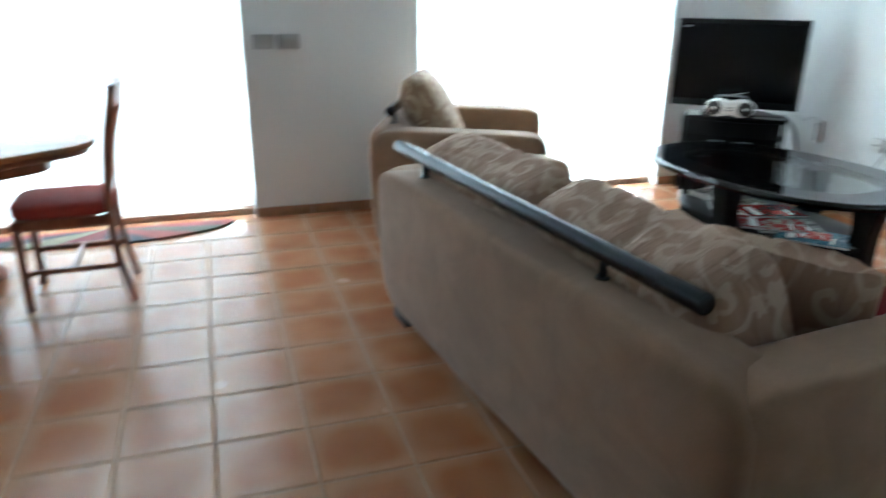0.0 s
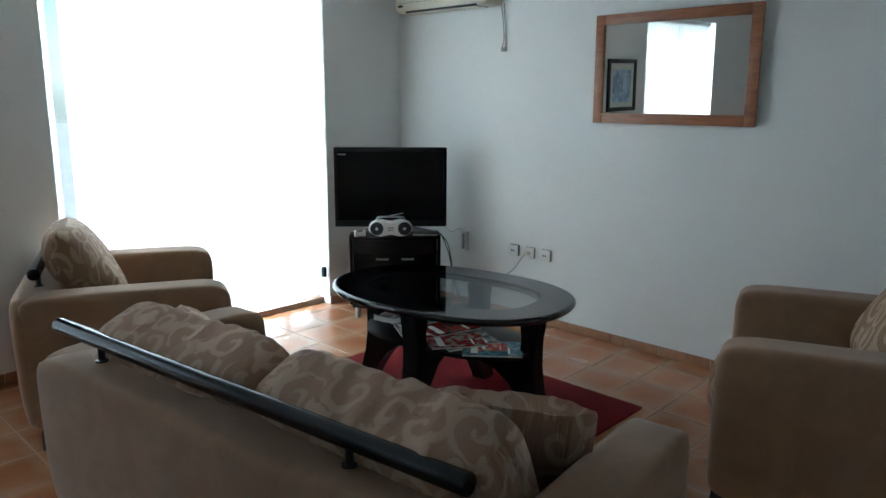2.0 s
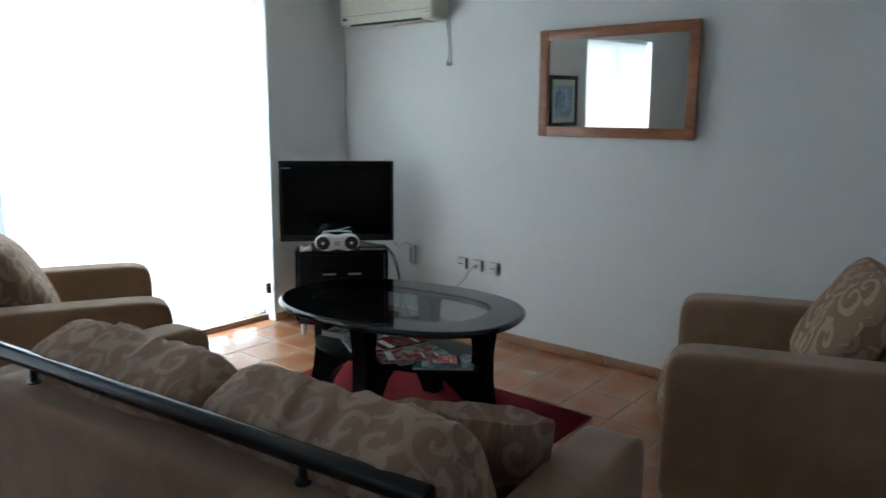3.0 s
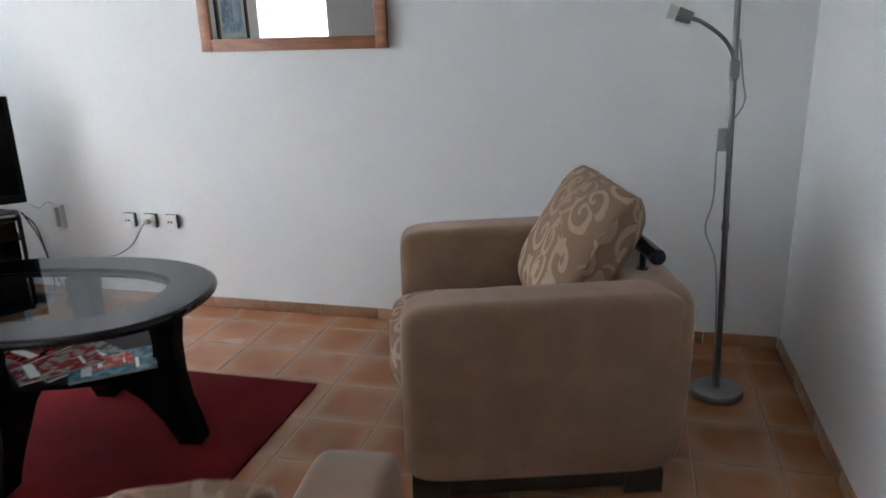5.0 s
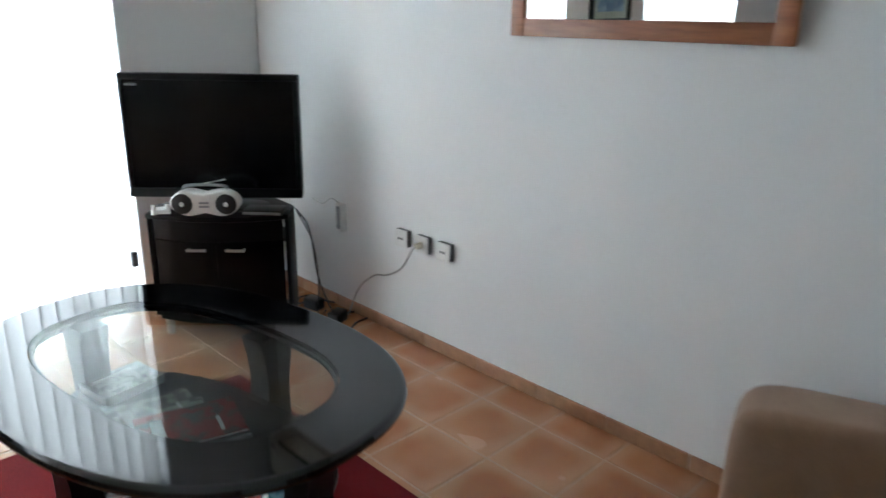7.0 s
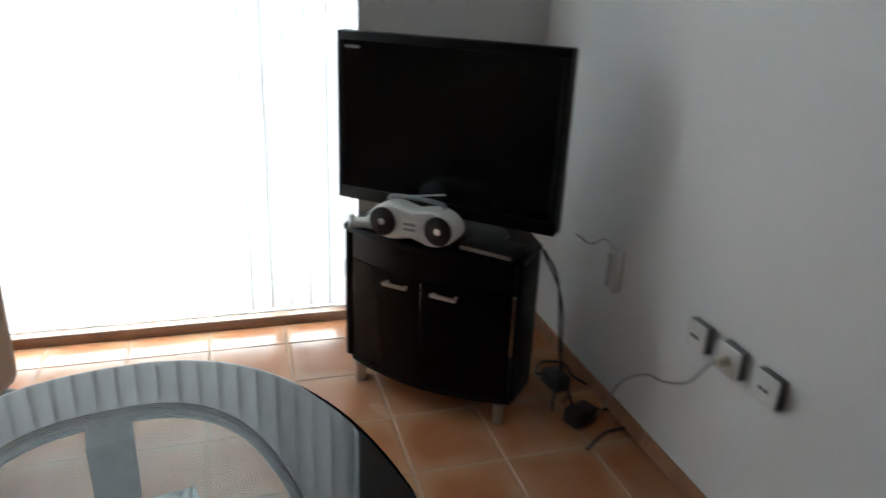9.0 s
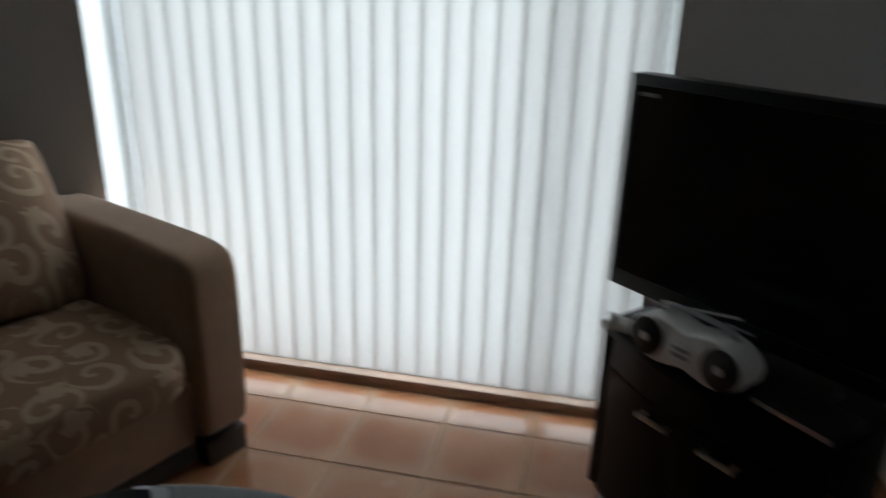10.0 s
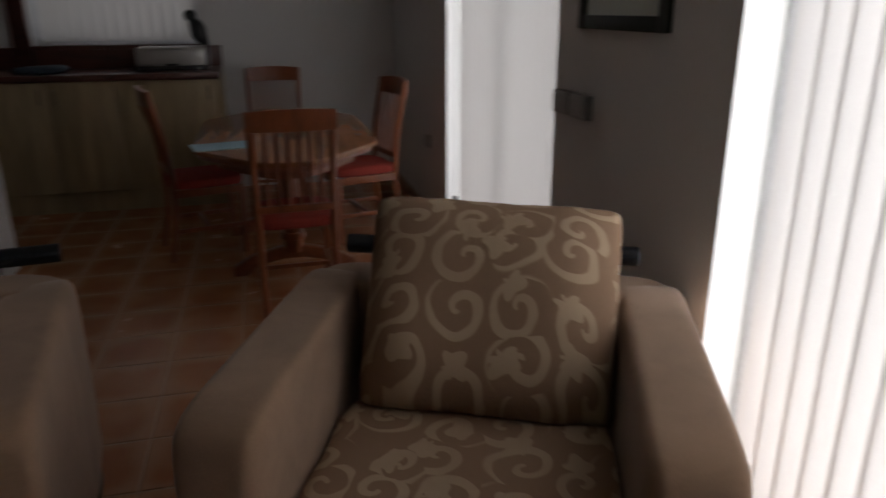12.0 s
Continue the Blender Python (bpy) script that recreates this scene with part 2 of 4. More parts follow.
M_SCREEN = grainy("tv_screen", (0.003, 0.003, 0.004), 0.16, 0.05, 60, 0.0, 0.0, 0.25)
M_WHITEP = plain("white_plastic", (0.72, 0.72, 0.70), 0.4)
M_GREYP = plain("grey_plastic", (0.28, 0.29, 0.30), 0.4)
M_PVC = plain("white_door_profile", (0.78, 0.79, 0.80), 0.35)
M_BROWNTH = wood("brown_threshold", (0.26, 0.16, 0.11), 0.45, 14.0, 0)
M_BLIND = slat_cloth()
M_GLASS = clear_glass("window_glass")
M_TGLASS = clear_glass("table_glass", (0.72, 0.75, 0.74), 0.9)
M_CHERRY = wood("cherry_wood", (0.25, 0.075, 0.030), 0.28)
M_MIRRORWOOD = wood("mirror_frame_wood", (0.32, 0.125, 0.055), 0.4, 9.0, 1)
M_TABLETOP = wood("honey_wood", (0.33, 0.14, 0.062), 0.25, 6.0, 0)
M_REDSEAT = grainy("red_seat_cloth", (0.30, 0.035, 0.022), 0.85, 0.2, 120, 0.3)
M_CABINET = wood("cream_cabinet_wood", (0.36, 0.272, 0.155), 0.45, 2.2, 2)
M_WORKTOP = wood("dark_red_worktop", (0.085, 0.025, 0.017), 0.3, 7.0, 1)
M_TERRACE = grainy("terrace_stone", (0.45, 0.42, 0.38), 0.85, 0.15, 6, 0.2)
M_PAPER = plain("paper", (0.74, 0.73, 0.70), 0.55)
M_CABLE = plain("cable_grey", (0.33, 0.33, 0.32), 0.5)
M_CREAM = plain("cream_mount_card", (0.66, 0.62, 0.50), 0.8)
M_DARKFRAME = wood("black_green_frame", (0.022, 0.028, 0.022), 0.4)
M_PRINT = picture_print()
M_MIRROR = Mat("mirror_silver", 0.005, 1.0).colour((0.88, 0.90, 0.89)).m


def rug_mat():
    m = Mat("red_rug_pile", 0.95, spec=0.1)
    p = m.coord("Position")
    pile, broad = m.noise(p, 330, 3), m.noise(p, 3.5, 3)
    f = m.math("ADD", m.math("MULTIPLY", pile, 0.6), m.math("MULTIPLY", broad, 0.4))
    m.colour(m.mix(m.step(f, 0.3, 0.7), (0.11, 0.008, 0.010), (0.20, 0.017, 0.021)))
    m.bump(pile, 0.6, 0.004)
    return m.m


M_RUG = rug_mat()


# ---- building helpers ----
def part(name, bm, material, parent, label="", smooth=True, m=None, crease=28):
    me = bpy.data.meshes.new(name)
    bm.normal_update()
    bm.to_mesh(me)
    bm.free()
    me.materials.append(material)
    if smooth:
        me.shade_smooth()
        me.set_sharp_from_angle(angle=radians(crease))
    ob = new(name, me)
    ob.parent = parent
    if m is not None:
        ob.matrix_basis = m
    if label:
        tagged(ob, label)
    return ob


def thing(name, label, category, m=None, group="", kind=""):
    ob = new(name)
    ob.empty_display_size = 0.1
    if m is not None:
        ob.matrix_basis = m
    return tagged(ob, label, category, group, kind)


def solid(name, bm, material, label, category, m=None, group="", kind="", smooth=True):
    ob = part(name, bm, material, None, "", smooth, m)
    return tagged(ob, label, category, group, kind)


def box(x0, x1, y0, y1, z0, z1, r=0.0, seg=2, bm=None):
    """A box by its bounds with rounded edges."""
    b = bmesh.new()
    bmesh.ops.create_cube(b, size=1.0)
    for v in b.verts:
        v.co = Vector(((x0 + x1) / 2 + v.co.x * (x1 - x0), (y0 + y1) / 2 + v.co.y * (y1 - y0), (z0 + z1) / 2 + v.co.z * (z1 - z0)))
    if r > 0:
        bmesh.ops.bevel(b, geom=b.edges[:], offset=r, segments=seg, profile=0.5, affect="EDGES", clamp_overlap=True)
    return join(bm, b)


def join(a, b, m=None):
    if m is not None:
        b.transform(m)
    if a is None:
        return b
    me = bpy.data.meshes.new("tmp")
    b.to_mesh(me)
    b.free()
    a.from_mesh(me)
    bpy.data.meshes.remove(me)
    return a


def cyl(r, z0, z1, seg=24, r2=None, bevel=0.0, m=None, bm=None):
    b = bmesh.new()
    bmesh.ops.create_cone(b, cap_ends=True, segments=seg, radius1=r, radius2=r if r2 is None else r2, depth=z1 - z0)
    b.transform(Matrix.Translation((0, 0, (z0 + z1) / 2)))
    if bevel:
        rim = [e for e in b.edges if abs(e.verts[0].co.z - e.verts[1].co.z) < 1e-6]
        bmesh.ops.bevel(b, geom=rim, offset=bevel, segments=2, profile=0.5, affect="EDGES")
    return join(bm, b, m)


def tube(points, r, seg=10, bm=None):
    """A round bar or cable along points."""
    pts = [Vector(p) for p in points]
    b = bmesh.new()
    rings = []
    for i, p in enumerate(pts):
        d = (pts[min(i + 1, len(pts) - 1)] - pts[max(i - 1, 0)]).normalized()
        u = d.cross(Vector((0, 0, 1)) if abs(d.z) < 0.95 else Vector((1, 0, 0))).normalized()
        w = d.cross(u)
        rings.append([b.verts.new(p + r * (math.cos(a) * u + math.sin(a) * w)) for a in (2 * math.pi * k / seg for k in range(seg))])
    for a, c in zip(rings, rings[1:]):
        for k in range(seg):
            b.faces.new((a[k], a[(k + 1) % seg], c[(k + 1) % seg], c[k]))
    b.faces.new(rings[0][::-1])
    b.faces.new(rings[-1])
    bmesh.ops.recalc_face_normals(b, faces=b.faces[:])
    return join(bm, b)


def bend(points, n=6):
    """Smooth points through the given ones."""
    p = [Vector(q) for q in points]
    p = [p[0] * 2 - p[1]] + p + [p[-1] * 2 - p[-2]]
    out = []
    for i in range(1, len(p) - 2):
        for k in range(n):
            t = k / n
            out.append(0.5 * (2 * p[i] + (p[i + 1] - p[i - 1]) * t + (2 * p[i - 1] - 5 * p[i] + 4 * p[i + 1] - p[i + 2]) * t * t
                              + (3 * p[i] - p[i - 1] - 3 * p[i + 1] + p[i + 2]) * t ** 3))
    return out + [p[-2]]


def slab(outline, z0, z1, bevel=0.0, seg=2, bm=None):
    """A flat plate from a plan outline of (x, y)."""
    b = bmesh.new()
    f = b.faces.new([b.verts.new((x, y, z0)) for x, y in outline])
    bmesh.ops.recalc_face_normals(b, faces=b.faces[:])
    if f.normal.z > 0:
        f.normal_flip()
    top = bmesh.ops.extrude_face_region(b, geom=[f])
    for v in top["geom"]:
        if isinstance(v, bmesh.types.BMVert):
            v.co.z = z1
    bmesh.ops.recalc_face_normals(b, faces=b.faces[:])
    if bevel:
        rim = [e for e in b.edges if abs(e.verts[0].co.z - e.verts[1].co.z) < 1e-6]
        bmesh.ops.bevel(b, geom=rim, offset=bevel, segments=seg, profile=0.5, affect="EDGES")
    return join(bm, b)


def oval(a, b, n=2.0, k=64, turn=0.0):
    out = []
    for i in range(k):
        t = 2 * math.pi * i / k
        c, s = math.cos(t), math.sin(t)
        x, y = a * math.copysign(abs(c) ** (2 / n), c), b * math.copysign(abs(s) ** (2 / n), s)
        out.append((x * math.cos(turn) - y * math.sin(turn), x * math.sin(turn) + y * math.cos(turn)))
    return out


def ring(outer, inner, z0, z1, bevel=0.0):
    """A flat plate with a hole; both outlines have the same count."""
    b = bmesh.new()
    n = len(outer)
    lev = [[b.verts.new((x, y, z)) for x, y in o] for o, z in ((outer, z0), (outer, z1), (inner, z1), (inner, z0))]
    for a, c in zip(lev, lev[1:] + lev[:1]):
        for i in range(n):
            b.faces.new((a[i], a[(i + 1) % n], c[(i + 1) % n], c[i]))
    bmesh.ops.recalc_face_normals(b, faces=b.faces[:])
    if bevel:
        out = set(lev[0] + lev[1])
        rim = [e for e in b.edges if e.verts[0] in out and e.verts[1] in out and abs(e.verts[0].co.z - e.verts[1].co.z) < 1e-6]
        bmesh.ops.bevel(b, geom=rim, offset=bevel, segments=3, profile=0.5, affect="EDGES")
    return b


def soft(w, d, h, n=5.0, cuts=12, wrinkle=0.0, seed=0.0, sag=0.0):
    """A stuffed block: rounded, slightly uneven, with cloth coordinates in metres."""
    b = bmesh.new()
    bmesh.ops.create_cube(b, size=2.0)
    bmesh.ops.subdivide_edges(b, edges=b.edges[:], cuts=cuts, use_grid_fill=True)
    for v in b.verts:
        p = v.co.copy()
        q = (abs(p.x) ** n + abs(p.y) ** n + abs(p.z) ** n) ** (1 / n)
        p /= q
        o = Vector((p.x * w / 2, p.y * d / 2, p.z * h / 2))
        if wrinkle:
            k = noise.noise(Vector((o.x * 5 + seed, o.y * 5, o.z * 5 + seed))) + 0.5 * noise.noise(Vector((o.x * 16 + seed, o.y * 9, o.z * 7)))
            o += p.normalized() * wrinkle * k
        if sag:
            o.z -= sag * (1 - p.x * p.x)
        v.co = o
    bmesh.ops.recalc_face_normals(b, faces=b.faces[:])
    cloth_uv(b, seed)
    return b


def cloth_uv(b, seed=0.0):
    b.normal_update()
    uv = b.loops.layers.uv.verify()
    for f in b.faces:
        side = abs(f.normal.x) > 0.75
        for lp in f.loops:
            c = lp.vert.co
            lp[uv].uv = (((c.y if side else c.x) + seed * 0.37), (c.z if side else c.y - c.z) + seed * 0.61)

# ---- shell of the room ----
def wall_piece(name, boxes, label):
    bm = None
    for a in boxes:
        bm = box(*a, bm=bm)
    return solid(name, bm, M_PLASTER, label, "wall", kind="structure", smooth=False)


NO = NORTH + WALL
M_CEIL = grainy("ceiling_distemper", (0.62, 0.61, 0.58), 0.85, 0.04, 30, 0.1)
floor = solid("floor", box(WEST - WALL, EAST + WALL, SOUTH_B - WALL, NO, -0.2, -0.0025), M_GROUT,
              "glazed terracotta tile floor with pale joints", "floor", kind="structure", smooth=False)
wall_piece("wall_north", [
    (WEST, DIN_W, NORTH, NO, -0.005, CEIL), (DIN_E, LIV_W, NORTH, NO, -0.005, CEIL), (LIV_E, EAST, NORTH, NO, -0.005, CEIL),
    (DIN_W, DIN_E, NORTH, NO, DOOR_TOP, CEIL), (LIV_W, LIV_E, NORTH, NO, DOOR_TOP, CEIL)], "white plastered wall with two glazed door openings")
wall_piece("wall_east", [(EAST, EAST + WALL, SOUTH - WALL, NO, -0.005, CEIL)], "plain white plastered wall behind the mirror")
wall_piece("wall_south", [(STEP_X, EAST, SOUTH - WALL, SOUTH, -0.005, CEIL)], "plain white plastered wall beside the floor lamp")
wall_piece("wall_south_return", [(STEP_X, STEP_X + WALL, SOUTH_B, SOUTH - WALL, -0.005, CEIL)], "plain white plastered return wall")
wall_piece("wall_south_back", [(WEST, STEP_X + WALL, SOUTH_B - WALL, SOUTH_B, -0.005, CEIL)], "plain white plastered back wall")
wall_piece("wall_partition", [(-1.0, -0.76, 1.2, 2.39, -0.005, CEIL)], "plain white plastered partition end beside the kitchen")
wall_piece("wall_west", [
    (WEST - WALL, WEST, SOUTH_B - WALL, WIN_S, -0.005, CEIL), (WEST - WALL, WEST, WIN_N, NO, -0.005, CEIL),
    (WEST - WALL, WEST, WIN_S, WIN_N, -0.005, WIN_Z0), (WEST - WALL, WEST, WIN_S, WIN_N, WIN_Z1, CEIL)], "white plastered wall with the kitchen window")
solid("ceiling", box(WEST - WALL, EAST + WALL, SOUTH_B - WALL, NO, CEIL, CEIL + 0.15), M_CEIL, "plain white plastered ceiling", "ceiling", kind="structure", smooth=False)
solid("ground", box(-60, 60, -60, 60, -0.45, -0.25), M_TERRACE, "pale stone ground outside the house", "ground", kind="structure", smooth=False)


def skirting(name, x0, x1, y0, y1):
    """A run of tile skirting pieces with fine joints."""
    base = thing(name, "terracotta tile skirting along the wall", "baseboard", pose((x0 + x1) / 2, (y0 + y1) / 2, 0), kind="structure")
    along_x = (x1 - x0) > (y1 - y0)
    length, n = (x1 - x0, 0) if along_x else (y1 - y0, 0)
    n = max(1, round(length / 0.345))
    s = length / n
    for i in range(n):
        a = -length / 2 + i * s + 0.0015
        c = a + s - 0.003
        h = 0.012
        bm = box(a, c, -h / 2, h / 2, 0.0, 0.062, 0.004, 2) if along_x else box(-h / 2, h / 2, a, c, 0.0, 0.062, 0.004, 2)
        part("skirting_tile", bm, M_SKIRT, base)


skirting("baseboard_east", EAST - 0.012, EAST, SOUTH + 0.012, NORTH - 0.012)
skirting("baseboard_north_a", WEST + 0.02, DIN_W, NORTH - 0.012, NORTH)
skirting("baseboard_north_b", DIN_E, LIV_W, NORTH - 0.012, NORTH)
skirting("baseboard_north_c", LIV_E, EAST - 0.02, NORTH - 0.012, NORTH)
skirting("baseboard_south", STEP_X, EAST - 0.02, SOUTH, SOUTH + 0.012)


# ---- glazed doors with vertical blinds ----
def glazed_door(name, x0, x1, splits):
    """A sliding glass door set back in the wall opening."""
    y = NORTH + 0.15
    d = thing(name, "white framed glass terrace door behind blinds", "door", pose((x0 + x1) / 2, y, 0), kind="structure")
    h = (x1 - x0) / 2
    f = 0.04
    bm = box(-h, -h + f, -0.03, 0.05, 0.046, DOOR_TOP, 0.004)
    box(h - f, h, -0.03, 0.05, 0.046, DOOR_TOP, 0.004, bm=bm)
    box(-h + f, h - f, -0.03, 0.05, DOOR_TOP - f, DOOR_TOP, 0.004, bm=bm)
    box(-h + f, h - f, -0.03, 0.05, 0.046, 0.056, 0.002, bm=bm)
    part("door_frame", bm, M_PVC, d)
    part("threshold", box(-h, h, -0.075, 0.11, -0.004, 0.046, 0.006), M_BROWNTH, d, "brown timber threshold")
    cuts = [-h + f] + [c - (x0 + x1) / 2 for c in splits] + [h - f]
    for a, e in zip(cuts, cuts[1:]):
        s = e - a
        fr = box(a, a + 0.035, -0.012, 0.03, 0.056, DOOR_TOP - f, 0.004)
        box(a + s - 0.035, a + s, -0.012, 0.03, 0.056, DOOR_TOP - f, 0.004, bm=fr)
        box(a + 0.035, a + s - 0.035, -0.012, 0.03, 0.056, 0.07, 0.002, bm=fr)
        box(a + 0.035, a + s - 0.035, -0.012, 0.03, DOOR_TOP - f - 0.07, DOOR_TOP - f, 0.004, bm=fr)
        leaf = part("door_leaf", fr, M_PVC, d)
        g = part("pane", box(a + 0.035, a + s - 0.035, 0.004, 0.010, 0.07, DOOR_TOP - f - 0.07), M_GLASS, leaf, smooth=False)
        g.visible_shadow = False
    return d


glazed_door("door_1", LIV_W, LIV_E, [3.46])
glazed_door("door_2", DIN_W, DIN_E, [-0.10])


def vertical_blind(name, x0, x1, y, z0, z1, pitch, label, lean, seed, m=None, cord_side=1):
    """A head rail with hanging cloth slats, bottom weights and a bead chain."""
    rng = random.Random(seed)
    b = thing(name, label, "blind", m if m is not None else pose((x0 + x1) / 2, y, z0))
    h = (x1 - x0) / 2
    part("head_rail", box(-h, h, -0.022, 0.022, z1 - z0, z1 - z0 + 0.04, 0.004), M_PVC, b)
    n = int((2 * h - 0.06) / pitch)
    for i in range(n):
        x = -h + 0.05 + (i + 0.5) * (2 * h - 0.08) / n
        w = 0.0455
        a = radians(lean + rng.uniform(-0.8, 0.8))
        tw = radians(rng.uniform(-0.5, 0.5))
        bm = bmesh.new()
        rows = []
        for k in range(5):
            z = (z1 - z0) * (1 - k / 4)
            row = []
            for j in range(7):
                u = (j / 6 - 0.5) * 2
                bow = 0.004 * (1 - u * u)
                t = a + tw * k / 4
                row.append(bm.verts.new((x + u * w * math.cos(t) - bow * math.sin(t), u * w * math.sin(t) + bow * math.cos(t), z)))
            rows.append(row)
        for r0, r1 in zip(rows, rows[1:]):
            for j in range(6):
                bm.faces.new((r0[j], r0[j + 1], r1[j + 1], r1[j]))
        part("slat", bm, M_BLIND, b)
    zc = z1 - z0
    cx = cord_side * (h - 0.03)
    part("bead_chain", tube([(cx - 0.012, -0.03, zc), (cx - 0.012, -0.03, 0.22), (cx, -0.03, 0.2), (cx + 0.012, -0.03, 0.22), (cx + 0.012, -0.03, zc)], 0.0022, 6), M_WHITEP, b)
    part("chain_weight", box(cx - 0.016, cx + 0.016, -0.045, -0.015, 0.13, 0.21, 0.005), M_BLACK, b, "black chain tensioner")
    return b


vertical_blind("vertical_blind", LIV_W + 0.07, LIV_E - 0.005, NORTH + 0.055, 0.092, DOOR_TOP - 0.045, 0.079,
               "white cloth vertical blind drawn across the terrace door", 6, 3)
vertical_blind("vertical_blind", DIN_W + 0.08, DIN_E - 0.005, NORTH + 0.055, 0.092, DOOR_TOP - 0.045, 0.079,
               "white cloth vertical blind drawn across the dining door", 6, 5, cord_side=-1)


# ---- upholstered seats ----
def pillow(w, h, t, seed=0.0, wrinkle=0.008, cuts=18):
    """A square stuffed cushion standing on its edge: full in the middle, thin at the seams."""
    b = bmesh.new()
    bmesh.ops.create_cube(b, size=2.0)
    bmesh.ops.subdivide_edges(b, edges=b.edges[:], cuts=cuts, use_grid_fill=True)
    for v in b.verts:
        x, y, z = v.co
        k = max(abs(x), abs(z)) / max(1e-6, (abs(x) ** 20 + abs(z) ** 20) ** (1 / 20))
        x, z = x * k, z * k
        full = 1 - 0.60 * abs(x) ** 5 - 0.55 * abs(z) ** 5
        o = Vector((x * w / 2 * (1 - 0.025 * (1 - z * z)), y * t / 2 * max(0.12, full), z * h / 2 * (1 - 0.03 * (1 - x * x))))
        o.y += 0.02 * noise.noise(Vector((o.x * 4 + seed, seed, o.z * 4)))
        crease = noise.noise(Vector((o.x * 26 + seed, o.y * 4, o.z * 3.0)))
        o += Vector((0, 1 if y > 0 else -1, 0.4 * z)) * wrinkle * crease * (0.3 + 0.7 * abs(z))
        v.co = o
    bmesh.ops.recalc_face_normals(b, faces=b.faces[:])
    cloth_uv(b, seed)
    return b


def bolster(w, d, h, seed):
    """A boxed sofa back cushion: full, sagging in the middle, gathered into creases along its top edge."""
    b = soft(w, d, h, 5.5, 44)
    for v in b.verts:
        u, k = v.co.x / (w / 2), v.co.z / (h / 2)
        v.co.z -= 0.028 * (1 - u * u) * max(0.0, k)
        wave = noise.noise(Vector((v.co.x * 17 + v.co.y * 6 + seed, seed, v.co.y * 2.0)))
        fine = noise.noise(Vector((v.co.x * 38 + v.co.y * 9, seed, v.co.z * 3)))
        top = max(0.0, k) ** 2
        v.co.z += (0.012 * wave + 0.005 * fine) * top * (1 - abs(u) ** 6)
        v.co.y += (0.010 * wave + 0.004 * fine) * (1 if v.co.y > 0 else -1) * (0.25 + 0.75 * top) * (1 - abs(u) ** 6)
        v.co.y += 0.012 * noise.noise(Vector((v.co.x * 4 + seed, seed, v.co.z * 4)))
    cloth_uv(b, seed)
    return b


